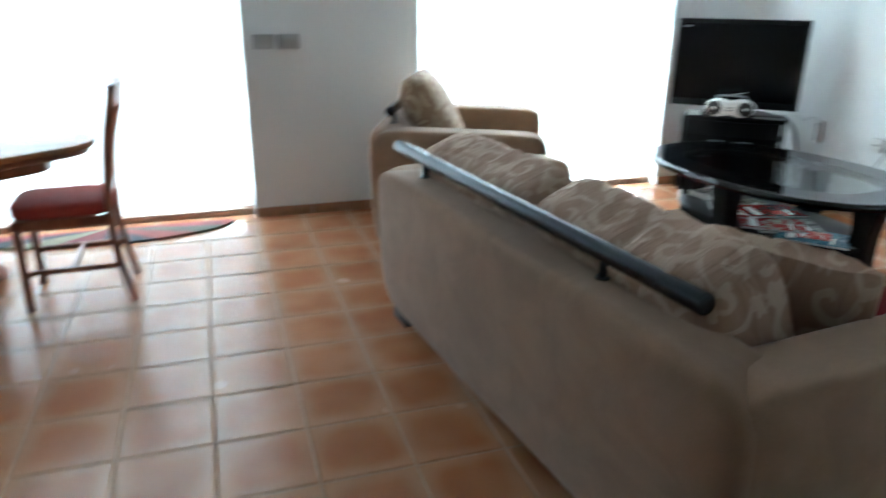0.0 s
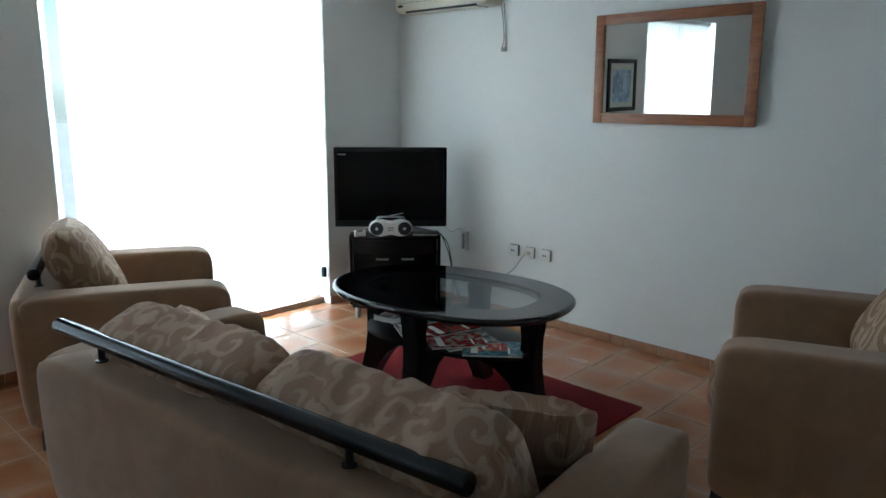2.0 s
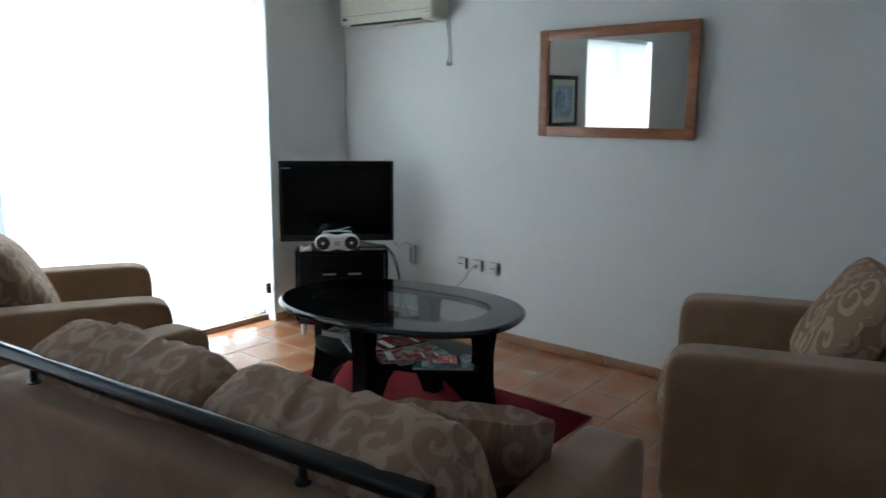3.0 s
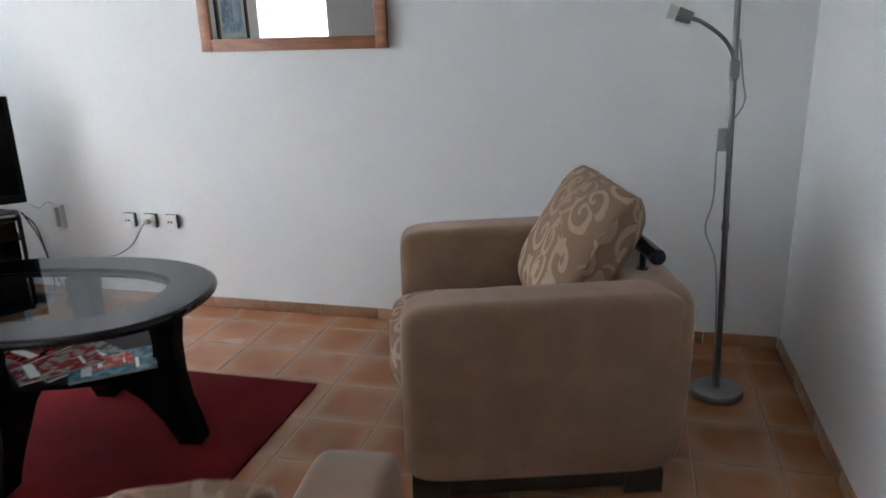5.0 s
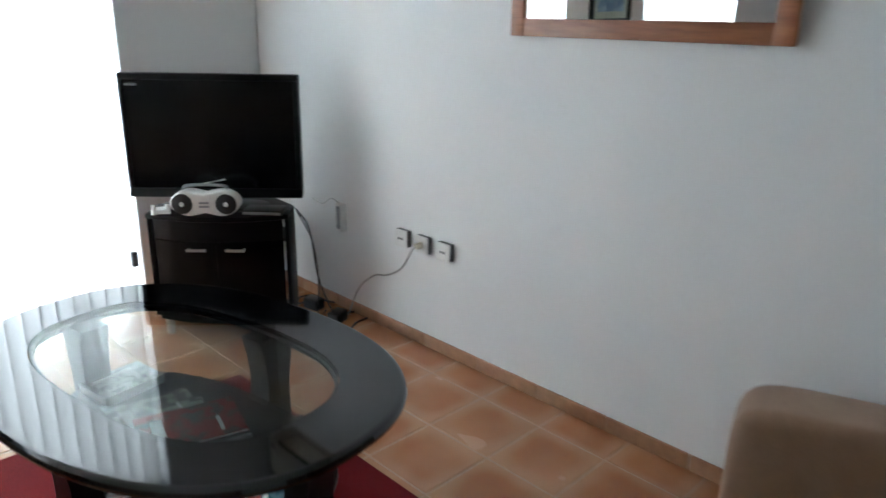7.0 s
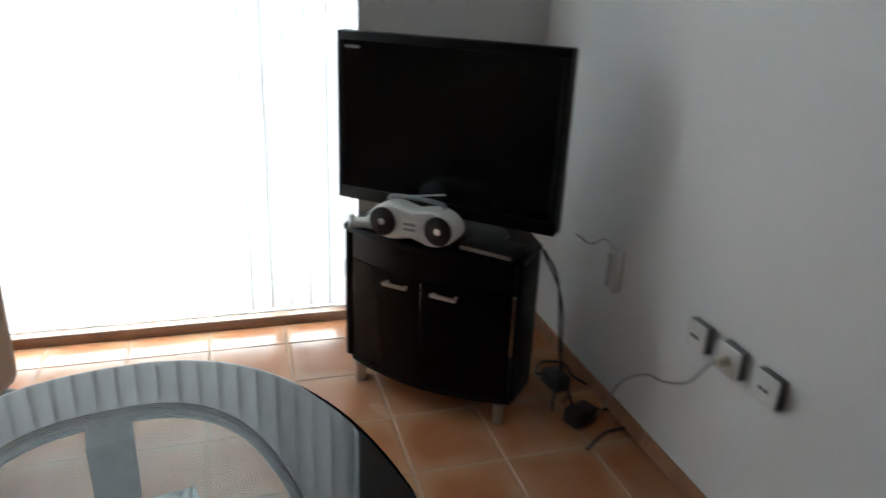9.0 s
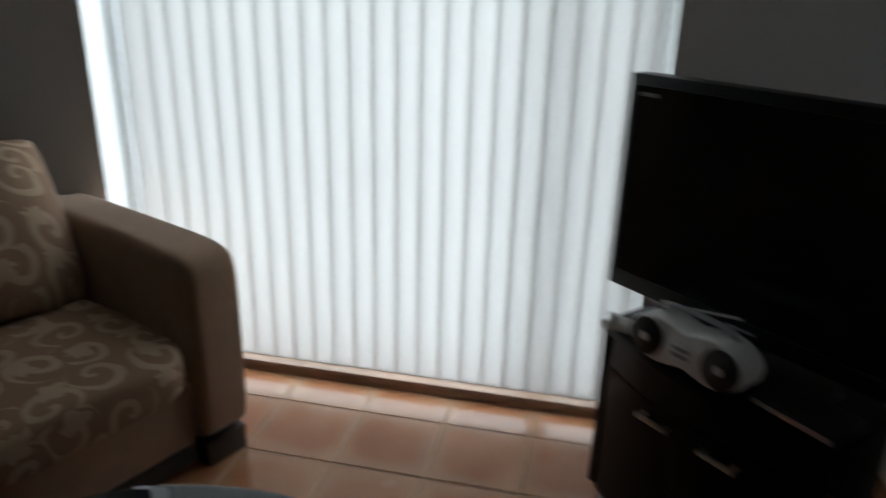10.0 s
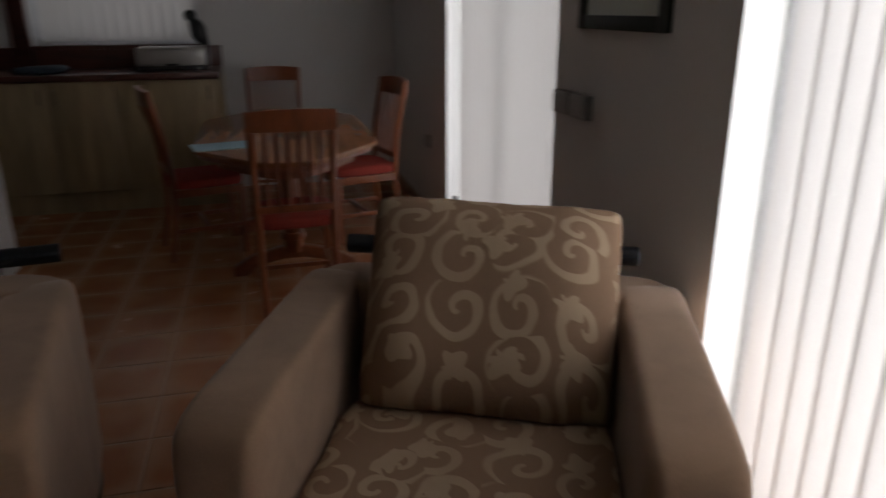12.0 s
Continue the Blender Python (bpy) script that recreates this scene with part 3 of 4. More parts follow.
def seat_set(name, label, category, m, W, D, R, n_back, n_seat, bar, posts, group, cush):
    """A low upholstered seat: arms, back, plinth, loose cushions and a tube above the back.
    D: front edge, R: rear edge of the body, cush: back cushion's width, height, tilt, y, z and roll."""
    t = thing(name, label, category, m, group)
    A = 0.185
    h = W / 2
    for s in (-1, 1):
        xo, xi = s * h, s * (h - A)
        a, c = min(xo, xi), max(xo, xi)
        arm = soft(A, D - R - 0.02, 0.63 if n_back == 1 else 0.615, 10.0, 22)
        for v in arm.verts:
            f = (v.co.y - (D - R) / -2) / (D - R)
            if v.co.z > 0:
                v.co.z -= 0.012 * f ** 2
            if v.co.z < -0.05:
                v.co.y += 0.03 * max(0, 0.5 - f)
            v.co += Vector(((a + c) / 2, (D + R) / 2 + 0.01, 0.40 if n_back == 1 else 0.3925))
        part("armrest", arm, M_SUEDE, t, crease=180)
        sk = box(a + 0.02, c - 0.02, R + 0.07, R + 0.2, 0, 0.088, 0.004)
        box(a + 0.02, c - 0.02, D - 0.14, D - 0.02, 0, 0.088, 0.004, bm=sk)
        box(a + 0.025, c - 0.025, R + 0.2, D - 0.14, 0.03, 0.088, 0.0, bm=sk)
        part("plinth", sk, M_PLINTH, t, "dark wooden plinth feet")
    part("front_rail", box(-h + A, h - A, D - 0.07, D - 0.045, 0.03, 0.088, 0.003), M_PLINTH, t)
    back = soft(W - 0.012, 0.21, 0.625, 10.0, 20)
    for v in back.verts:
        k = (v.co.z + 0.31) / 0.62
        v.co.y += 0.05 * max(0.0, 0.35 - k) - 0.012 * k
        v.co += Vector((0, R + 0.105, 0.3985))
    part("backrest", back, M_SUEDE, t, crease=180)
    part("seat_frame", box(-h + A - 0.01, h - A + 0.01, R + 0.19, D - 0.045, 0.09, 0.31, 0.02, 3), M_SUEDE, t)
    inner = W - 2 * A
    cw = inner / n_seat
    for i in range(n_seat):
        x = -inner / 2 + (i + 0.5) * cw
        c = soft(cw - 0.006, 0.70, 0.18, 5.0, 16, 0.006, i * 3.1 + W)
        part("seat_cushion", c, M_SCROLL, t, "scroll-patterned seat cushion", m=pose(x, D - 0.305, 0.385), crease=180)
    w, hh, tilt, cy, cz, roll, cx = cush
    for i in range(n_back):
        x = cx + (i - (n_back - 1) / 2) * (w + 0.01)
        if n_back > 1:
            c = bolster(w, 0.25, hh, i * 2.7 + W * 2)
        else:
            c = pillow(w, hh, 0.24, i * 2.7 + W * 2, 0.006, 26)
        part("back_cushion", c, M_SCROLL_SOFA_LIT if n_back > 1 else M_SCROLL, t, "stuffed scroll-patterned back cushion", m=pose(x, cy, cz, tilt + 2 * i, roll, (-1) ** i * 1.5), crease=180)
    rail = part("back_tube", tube([(bar[0], bar[1], bar[2]), (bar[3], bar[1], bar[2])], 0.027, 32), M_TUBE, t, "dark metal tube above the backrest")
    for e, sg in ((bar[0], -90), (bar[3], 90)):
        part("end_cap", cyl(0.0275, 0, 0.006, 28, 0.025, 0.0015), M_TUBE, rail, "dark metal end cap", m=pose(e, bar[1], bar[2], 0, sg, 0))
    for px in posts:
        bm = cyl(0.011, 0.69, bar[2] - 0.02, 12, m=Matrix.Translation((px, bar[1], 0)))
        cyl(0.02, 0.704, 0.716, 16, m=Matrix.Translation((px, bar[1], 0)), bm=bm)
        part("tube_post", bm, M_BLACK, rail)
    return t


SOFA = pose(1.757, 2.318, 0, 0, 0, -83)
seat_set("sofa", "beige microfibre two-seat sofa with patterned cushions", "sofa", SOFA,
         2.02, 0.45, -0.45, 2, 2, (-0.985, -0.345, 0.782, 0.775), (-0.71, 0.43), "", (0.80, 0.47, 22, -0.165, 0.655, 0, 0))
seat_set("armchair", "beige microfibre armchair beside the terrace blinds", "armchair", pose(1.984, 4.27, 0, 0, 0, -113),
         1.07, 0.43, -0.50, 1, 1, (-0.40, -0.405, 0.795, 0.40), (-0.26, 0.26), "armchairs of the suite", (0.64, 0.55, 26, -0.215, 0.70, -2, -0.025))
seat_set("armchair", "beige microfibre armchair in front of the floor lamp", "armchair", pose(3.609, 1.343, 0, 0, 0, 17.5),
         1.07, 0.43, -0.50, 1, 1, (-0.40, -0.405, 0.795, 0.40), (-0.26, 0.26), "armchairs of the suite", (0.64, 0.55, 26, -0.235, 0.725, 0, 0))


def throw_pillow(m, size, seed, label):
    solid("throw_pillow", pillow(size, size * 0.92, 0.13, seed, 0.008), M_SCROLL_SOFA_LIT, label, "pillow", m, "sofa pillows")


throw_pillow(SOFA @ pose(-0.62, 0.03, 0.64, 30, 0, -25), 0.40, 7.0, "small scroll-patterned pillow leaning in the sofa corner")
throw_pillow(SOFA @ pose(0.63, 0.06, 0.645, 24, 3, 26), 0.44, 9.0, "square scroll-patterned pillow propped against the sofa arm")


# ---- rug and coffee table ----
solid("rug", box(2.45, 3.722, 2.248, 3.915, 0.0, 0.011, 0.004), M_RUG, "plain dark red pile rug under the coffee table", "rug")

TX, TY = 3.108, 3.062
ct = thing("coffee_table", "black oval coffee table with a clear glass inset", "table", pose(TX, TY, 0.011, 0, 0, 9.4))
H = 0.604
EDGE = [(0.022, H - 0.036), (0.010, H - 0.033), (0.002, H - 0.025), (0.0, H - 0.016), (0.003, H - 0.007), (0.009, H - 0.0015), (0.015, H), (0.019, H)]
bm = bmesh.new()
loops = [[bm.verts.new((x, y, z)) for x, y in oval(0.458 - d, 0.665 - d, 2.35, 96)] for d, z in EDGE]
loops += [[bm.verts.new((x, y, z)) for x, y in oval(0.280, 0.485, 2.7, 96)] for z in (H, H - 0.036)]
for p, q in zip(loops, loops[1:] + loops[:1]):
    for i in range(96):
        bm.faces.new((p[i], p[(i + 1) % 96], q[(i + 1) % 96], q[i]))
bmesh.ops.recalc_face_normals(bm, faces=bm.faces[:])
part("table_top", bm, M_POLISH, ct)
part("glass_inset", slab(oval(0.2785, 0.4835, 2.7, 96), H - 0.0085, H - 0.0005), M_TGLASS, ct, "clear glass oval inset")
part("glass_ledge", ring(oval(0.2785, 0.4835, 2.7, 96), oval(0.268, 0.473, 2.7, 96), H - 0.020, H - 0.0125), M_BLACKWOOD, ct)
LEG = [(0.05, 0.245), (0.20, 0.24), (0.31, 0.215), (0.40, 0.16), (0.46, 0.09), (0.50, 0.03), (0.515, 0.0), (0.605, 0.0), (0.59, 0.06), (0.56, 0.15),
       (0.545, 0.25), (0.545, 0.36), (0.56, 0.45), (0.575, 0.505), (0.44, 0.505), (0.455, 0.45), (0.465, 0.38), (0.46, 0.325), (0.40, 0.300), (0.05, 0.300)]
for ang, far_in in ((90, False), (270, False), (0, True), (180, True)):
    prof = [((x * 0.5 if x < 0.4 else x - 0.20) if far_in else x * 0.97, z * 1.1245) for x, z in LEG]
    part("leg", slab(prof, -0.042, 0.042), M_BLACKWOOD, ct, m=pose(0, 0, 0, 0, 0, ang) @ pose(0, 0, 0, 90, 0, 0))
part("shelf", slab(oval(0.27, 0.50, 2.3, 64), 0.338, 0.358, 0.004), M_BLACKWOOD, ct)


def magazine(m, w, d, h, col, accent, label):
    cover = Mat("glossy_cover", 0.25)
    p = cover.coord()
    a = cover.noise(p, 30, 3)
    cover.colour(cover.mix(cover.step(a, 0.5, 0.56), col, accent))
    t = thing("magazine", label, "magazine", m, "magazines on the shelf")
    part("page_block", box(-w / 2 + 0.002, w / 2 - 0.002, -d / 2, d / 2 - 0.002, 0.0008, h - 0.0008), M_PAPER, t, smooth=False)
    bm = box(-w / 2, w / 2, -d / 2 - 0.001, d / 2, h - 0.0008, h)
    box(-w / 2, w / 2, -d / 2 - 0.001, d / 2, 0, 0.0008, bm=bm)
    part("cover", bm, cover.m, t, smooth=False)
    part("title_bar", box(-w * 0.36, w * 0.30, d * 0.24, d * 0.36, h, h + 0.0006), M_PAPER, t, smooth=False)
    part("caption_bar", box(-w * 0.36, w * 0.05, -d * 0.30, -d * 0.26, h, h + 0.0006), M_PAPER, t, smooth=False)


MZ = 0.011 + 0.358
for dx, dy, rz, zz, w, d, h, col, acc, lab in [
        (-0.04, -0.33, 40, 0.0, 0.21, 0.29, 0.008, (0.07, 0.15, 0.21), (0.16, 0.27, 0.33), "blue glossy magazine on the table shelf"),
        (-0.04, -0.16, 68, 0.0, 0.21, 0.29, 0.010, (0.34, 0.33, 0.32), (0.12, 0.12, 0.12), "grey glossy magazine on the table shelf"),
        (-0.10, -0.14, 55, 0.010, 0.20, 0.28, 0.007, (0.26, 0.022, 0.022), (0.34, 0.30, 0.28), "red and white magazine on the table shelf"),
        (0.02, 0.02, 75, 0.017, 0.20, 0.28, 0.006, (0.30, 0.026, 0.02), (0.06, 0.03, 0.03), "red magazine on the table shelf"),
        (-0.05, 0.14, 60, 0.0, 0.21, 0.29, 0.012, (0.40, 0.39, 0.37), (0.16, 0.15, 0.14), "white magazine on the table shelf"),
        (-0.02, 0.16, 85, 0.012, 0.17, 0.24, 0.008, (0.42, 0.40, 0.36), (0.12, 0.11, 0.10), "pale booklet on the table shelf"),
        (-0.02, 0.40, 10, 0.0, 0.20, 0.15, 0.03, (0.50, 0.50, 0.48), (0.16, 0.16, 0.18), "thick pale book on the table shelf"),
        (-0.03, -0.32, 44, 0.008, 0.11, 0.14, 0.003, (0.50, 0.08, 0.07), (0.62, 0.30, 0.26), "small red leaflet on the table shelf")]:
    magazine(pose(TX + dx, TY + dy, MZ + zz, 0, 0, rz), w, d, h, col, acc, lab)


# ---- television corner ----
TVM = pose(3.855, 4.298, 0, 0, 0, 137.3)   # middle of the stand's bowed front; local +y faces the room


def bow(w, y0, sag, k=14):
    return [(w * (1 - 2 * i / k), y0 - sag * (1 - 2 * i / k) ** 2) for i in range(k + 1)]


st = thing("tv_stand", "black corner television stand with bowed smoked doors", "tv stand", TVM)
PLAN = bow(0.33, 0.02, 0.07) + [(-0.33, -0.22), (-0.16, -0.44), (0.16, -0.44), (0.33, -0.22)]
part("top_panel", slab(PLAN, 0.59, 0.615, 0.006), M_BLACKWOOD, st)
INN = bow(0.315, -0.012, 0.065) + [(-0.315, -0.21), (-0.15, -0.425), (0.15, -0.425), (0.315, -0.21)]
part("bottom_panel", slab(INN, 0.075, 0.10, 0.003), M_BLACKWOOD, st)
part("middle_shelf", slab(INN, 0.475, 0.49, 0.002), M_BLACKWOOD, st)
for s in (-1, 1):
    part("side_panel", box(min(s * 0.33, s * 0.308), max(s * 0.33, s * 0.308), -0.215, -0.06, 0.10, 0.59, 0.003), M_BLACKWOOD, st)
    part("foot", cyl(0.018, 0.0, 0.075, 16, 0.02, m=Matrix.Translation((s * 0.275, -0.075, 0))), M_STEEL, st, "short steel foot")
fas = bow(0.30, -0.002, 0.06, 20)
part("fascia", slab(fas + [(x, y - 0.012) for x, y in reversed(fas)], 0.491, 0.588), M_BLACKWOOD, st)
part("back_panel", box(-0.15, 0.15, -0.425, -0.41, 0.10, 0.59), M_BLACKWOOD, st)
M_SMOKE = grainy("smoked_door_panel", (0.005, 0.0045, 0.0045), 0.2, 0.1, 50, 0.0, 0.0, 0.08)
for s in (-1, 1):
    pts = [(s * 0.0025, 0.0)] + [p for p in bow(0.30, 0.0, 0.06, 20) if s * p[0] > 0.01]
    pts.sort(key=lambda p: p[0])
    outl = pts + [(x, y - 0.008) for x, y in reversed(pts)]
    dr = part("cabinet_door", slab(outl, 0.105, 0.488), M_SMOKE, st, "bowed smoked door")
    hx = s * 0.09
    hb = box(hx - 0.045, hx + 0.045, 0.012, 0.022, 0.45, 0.462, 0.002)
    box(hx - 0.04, hx - 0.034, -0.01, 0.014, 0.452, 0.46, bm=hb)
    box(hx + 0.034, hx + 0.04, -0.01, 0.014, 0.452, 0.46, bm=hb)
    part("handle", hb, M_STEEL, dr, "slim steel handle")

M_BEZEL = grainy("matt_black_bezel", (0.005, 0.005, 0.005), 0.4, 0.05, 60, 0.0, 0.0, 0.15)
tv = thing("television", "black flat-screen television on the corner stand", "television", TVM @ pose(0.022, -0.188, 0.615))
z0, z1 = 0.045, 0.622
part("casing", box(-0.400, 0.415, -0.055, 0.0, z0, z1, 0.006), M_BEZEL, tv)
part("rear_bulge", box(-0.30, 0.30, -0.10, -0.05, z0 + 0.05, z1 - 0.12, 0.02), M_BLACK, tv)
bz = box(-0.400, 0.415, 0.001, 0.008, z1 - 0.028, z1, 0.002)
box(-0.400, 0.415, 0.001, 0.008, z0, z0 + 0.045, 0.002, bm=bz)
box(-0.400, -0.377, 0.001, 0.008, z0 + 0.045, z1 - 0.028, 0.002, bm=bz)
box(0.392, 0.415, 0.001, 0.008, z0 + 0.045, z1 - 0.028, 0.002, bm=bz)
part("bezel", bz, M_BEZEL, tv)
part("screen", box(-0.377, 0.392, 0.0005, 0.003, z0 + 0.045, z1 - 0.028), M_SCREEN, tv, smooth=False)
part("badge", box(-0.035, 0.035, 0.008, 0.0095, z0 + 0.02, z0 + 0.027), M_GREYP, tv, "small grey maker badge")
part("corner_mark", box(0.33, 0.385, 0.003, 0.0036, z1 - 0.055, z1 - 0.045), M_GREYP, tv)
part("neck", box(-0.05, 0.05, -0.06, -0.03, 0.012, z0 + 0.02, 0.004), M_BLACK, tv)
part("base", slab(oval(0.24, 0.11, 2.4, 40), 0.0, 0.014, 0.004), M_BLACK, tv)


M_BEZEL2 = plain("dark_grey_cone", (0.012, 0.012, 0.013), 0.5)


def boombox():
    t = thing("boombox", "white portable cassette radio with two round speakers", "radio", TVM @ pose(0.030, 0.012, 0.615, 0, 0, 1))
    n = 40
    out = []
    for i in range(n):
        a = 2 * math.pi * i / n
        c, s = math.cos(a), math.sin(a)
        x = 0.155 * math.copysign(abs(c) ** 0.75, c)
        hh = 0.066 - 0.022 * math.exp(-(x / 0.05) ** 2)
        out.append((x, 0.066 + hh * s))
    bm = slab(out, -0.07, 0.015, 0.012, 3)
    part("body", bm, M_WHITEP, t, m=pose(0, 0, 0.0, 90, 0, 180))
    for s in (-1, 1):
        m = pose(s * 0.098, 0.014, 0.066, -90, 0, 0)
        sp = part("speaker", cyl(0.047, 0, 0.006, 32, bevel=0.002), M_BLACK, t, "round black speaker", m=m)
        part("cone_ring", cyl(0.030, 0.006, 0.008, 28, 0.026), M_BEZEL2, sp)
        part("speaker_cap", cyl(0.011, 0.009, 0.014, 20, 0.007), M_WHITEP, sp)
    pn = box(-0.03, 0.03, 0.012, 0.019, 0.045, 0.085, 0.003)
    part("control_panel", pn, M_WHITEP, t)
    for k in range(2):
        part("display", box(-0.022, 0.022, 0.019, 0.021, 0.05 + k * 0.017, 0.06 + k * 0.017, 0.001), M_GREYP, t)
    part("carry_handle", tube(bend([(-0.10, -0.03, 0.125), (-0.085, -0.03, 0.14), (0, -0.03, 0.145), (0.085, -0.03, 0.14), (0.10, -0.03, 0.125)]), 0.007), M_GREYP, t, "grey carrying handle")
    part("antenna", tube([(0.10, -0.05, 0.128), (-0.09, -0.045, 0.168)], 0.003, 8), M_STEEL, t, "folded steel aerial")


boombox()
gp = thing("game_controller", "small white plastic gadget on the stand", "gadget", TVM @ pose(0.255, -0.05, 0.615, 0, 0, 20))
part("shell", box(-0.035, 0.035, -0.025, 0.025, 0, 0.028, 0.01, 3), M_WHITEP, gp)
for s in (-1, 1):
    part("grip", cyl(0.013, 0, 0.045, 16, 0.01, 0.002, m=Matrix.Translation((s * 0.03, 0.012, 0))), M_WHITEP, gp)
bx = thing("set_top_box", "flat black receiver box with steel edge", "receiver", TVM @ pose(-0.22, -0.07, 0.615, 0, 0, -4))
part("case", box(-0.09, 0.09, -0.06, 0.06, 0.003, 0.026, 0.003), M_BLACK, bx)
part("front_strip", box(-0.088, 0.088, 0.06, 0.063, 0.008, 0.02, 0.001), M_STEEL, bx)

# ---- east wall ----
mir = thing("wall_mirror", "wide mirror in a reddish wooden frame", "mirror", pose(EAST - 0.012, 2.611, 1.44, 0, 0, 0) @ pose(0, 0, 0, 0, -0.9, -1.0))
MW, MH, F = 0.514, 0.655, 0.062
for nm, a in (("frame_side", (-0.022, 0.0, -MW, -MW + F, 0, MH)), ("frame_side", (-0.022, 0.0, MW - F, MW, 0, MH)),
              ("frame_rail", (-0.0215, 0.0, -MW + F, MW - F, 0, F)), ("frame_rail", (-0.0215, 0.0, -MW + F, MW - F, MH - F, MH))):
    part(nm, box(*a, 0.004), M_MIRRORWOOD, mir)
part("mirror_glass", box(-0.010, -0.004, -MW + F - 0.003, MW - F + 0.003, F - 0.003, MH - F + 0.003), M_MIRROR, mir, "clear silvered glass", smooth=False)

ac = thing("air_conditioner", "cream split air conditioner high on the wall", "air conditioner", pose(EAST, 4.355, 2.215))
b = box(-0.19, 0.0, -0.465, 0.465, 0.0, 0.27, 0.035, 4)
M_DARKGAP = plain("dark_gap", (0.03, 0.03, 0.03), 0.6)
M_ACP = plain("aged_cream_plastic", (0.66, 0.63, 0.52), 0.4)
part("housing", b, M_ACP, ac)
part("louvre", box(-0.176, -0.06, -0.35, 0.33, -0.005, 0.004, 0.003), M_ACP, ac)
for y0, y1, x0, x1 in ((-0.36, 0.34, -0.186, -0.178), (-0.36, 0.34, -0.058, -0.050), (-0.36, -0.352, -0.178, -0.058), (0.332, 0.34, -0.178, -0.058)):
    part("louvre_gap", box(x0, x1, y0, y1, -0.003, 0.012 if x0 < -0.18 else 0.002), M_DARKGAP, ac)
part("front_seam", box(-0.1915, -0.186, -0.43, 0.43, 0.068, 0.072), M_GREYP, ac)
part("badge", slab(oval(0.028, 0.010, 2.0, 28), 0.0, 0.003), M_DARKGAP, ac, "dark oval badge", m=pose(-0.1895, 0.395, 0.050, 90, 0, -90))
part("sensor_window", box(-0.1915, -0.188, -0.43, -0.40, 0.045, 0.052, 0.001), M_GREYP, ac)
part("power_cord", tube(bend([(-0.03, -0.46, 0.01), (-0.02, -0.47, -0.10), (-0.012, -0.475, -0.22), (-0.012, -0.46, -0.275), (-0.012, -0.487, -0.285), (-0.012, -0.49, -0.2), (-0.012, -0.478, -0.08), (-0.012, -0.47, 0.02)]), 0.004, 8), M_CABLE, ac, "hanging grey cord loop")
for y in (-0.462, -0.487):
    part("cord_weight", soft(0.02, 0.022, 0.03, 2.6, 6), M_CABLE, ac, m=pose(-0.012, y, -0.29))


# Grey that puts the sockets' shaded sides into the box colour; also switch boxes.
M_DARKSIDE = plain("dark_side_grey_plastic", (0.17, 0.17, 0.172), 0.5)


def wall_socket(y, plug):
    t = thing("wall_socket", "square white surface-mounted wall socket, shaded sides coloured grey", "socket", pose(EAST, y, 0.51), "sockets on the east wall")
    part("plate", box(-0.032, -0.024, -0.041, 0.041, -0.041, 0.041, 0.003), M_WHITEP, t)
    part("back_box", box(-0.024, 0.0, -0.040, 0.040, -0.040, 0.040, 0.003), M_DARKSIDE, t, "surface box with sides coloured dark grey")
    part("well", cyl(0.02, 0, 0.0025, 24, m=pose(-0.0318, 0, 0, 0, -90, 0)), M_WHITEP, t)
    for s in (-1, 1):
        part("hole", cyl(0.0065, 0, 0.0012, 10, m=pose(-0.0342, s * 0.0095, 0, 0, -90, 0)), M_BLACK, t)
    if plug:
        pl = part("plug", cyl(0.016, 0, 0.034, 16, 0.012, 0.002, m=pose(-0.0342, 0, 0, 0, -90, 0)), M_CREAM, t, "cream plug")
        part("cable", tube(bend([(-0.066, 0, 0), (-0.064, 0.03, -0.03), (-0.03, 0.14, -0.15), (-0.02, 0.26, -0.22), (-0.03, 0.34, -0.24), (-0.05, 0.44, -0.33), (-0.08, 0.5, -0.492)]), 0.004, 8), M_CABLE, pl)


for y, plug in ((3.735, False), (3.595, True), (3.455, False)):
    wall_socket(y, plug)
pb = thing("power_strip", "white power strip fixed upright to the wall", "power strip", pose(EAST, 4.218, 0.51))
part("shell", box(-0.035, 0.0, -0.03, 0.03, -0.075, 0.075, 0.008, 3), M_WHITEP, pb)
part("switch_strip", box(-0.037, -0.034, -0.012, 0.012, -0.06, 0.06, 0.001), M_GREYP, pb)
for k in range(3):
    part("well", cyl(0.014, 0, 0.003, 16, m=pose(-0.035, 0, -0.045 + 0.045 * k, 0, -90, 0)), M_GREYP, pb)
part("lead", tube(bend([(-0.02, 0.0, 0.07), (-0.03, 0.06, 0.09), (-0.06, 0.10, 0.06), (-0.12, 0.10, 0.10)]), 0.0025, 8), M_CABLE, pb)


def adapter(x, y, rz):
    t = thing("power_adapter", "black power adapter lying on the floor", "adapter", pose(x, y, 0, 0, 0, rz), "adapters behind the stand")
    part("block", box(-0.05, 0.05, -0.035, 0.035, 0, 0.06, 0.01, 3), M_BLACK, t)
    part("cable", tube(bend([(0.05, 0, 0.03), (0.10, 0.02, 0.006), (0.16, -0.05, 0.006), (0.12, -0.12, 0.006), (0.02, -0.10, 0.006), (-0.10, -0.13, 0.006)]), 0.005, 8), M_BLACK, t)


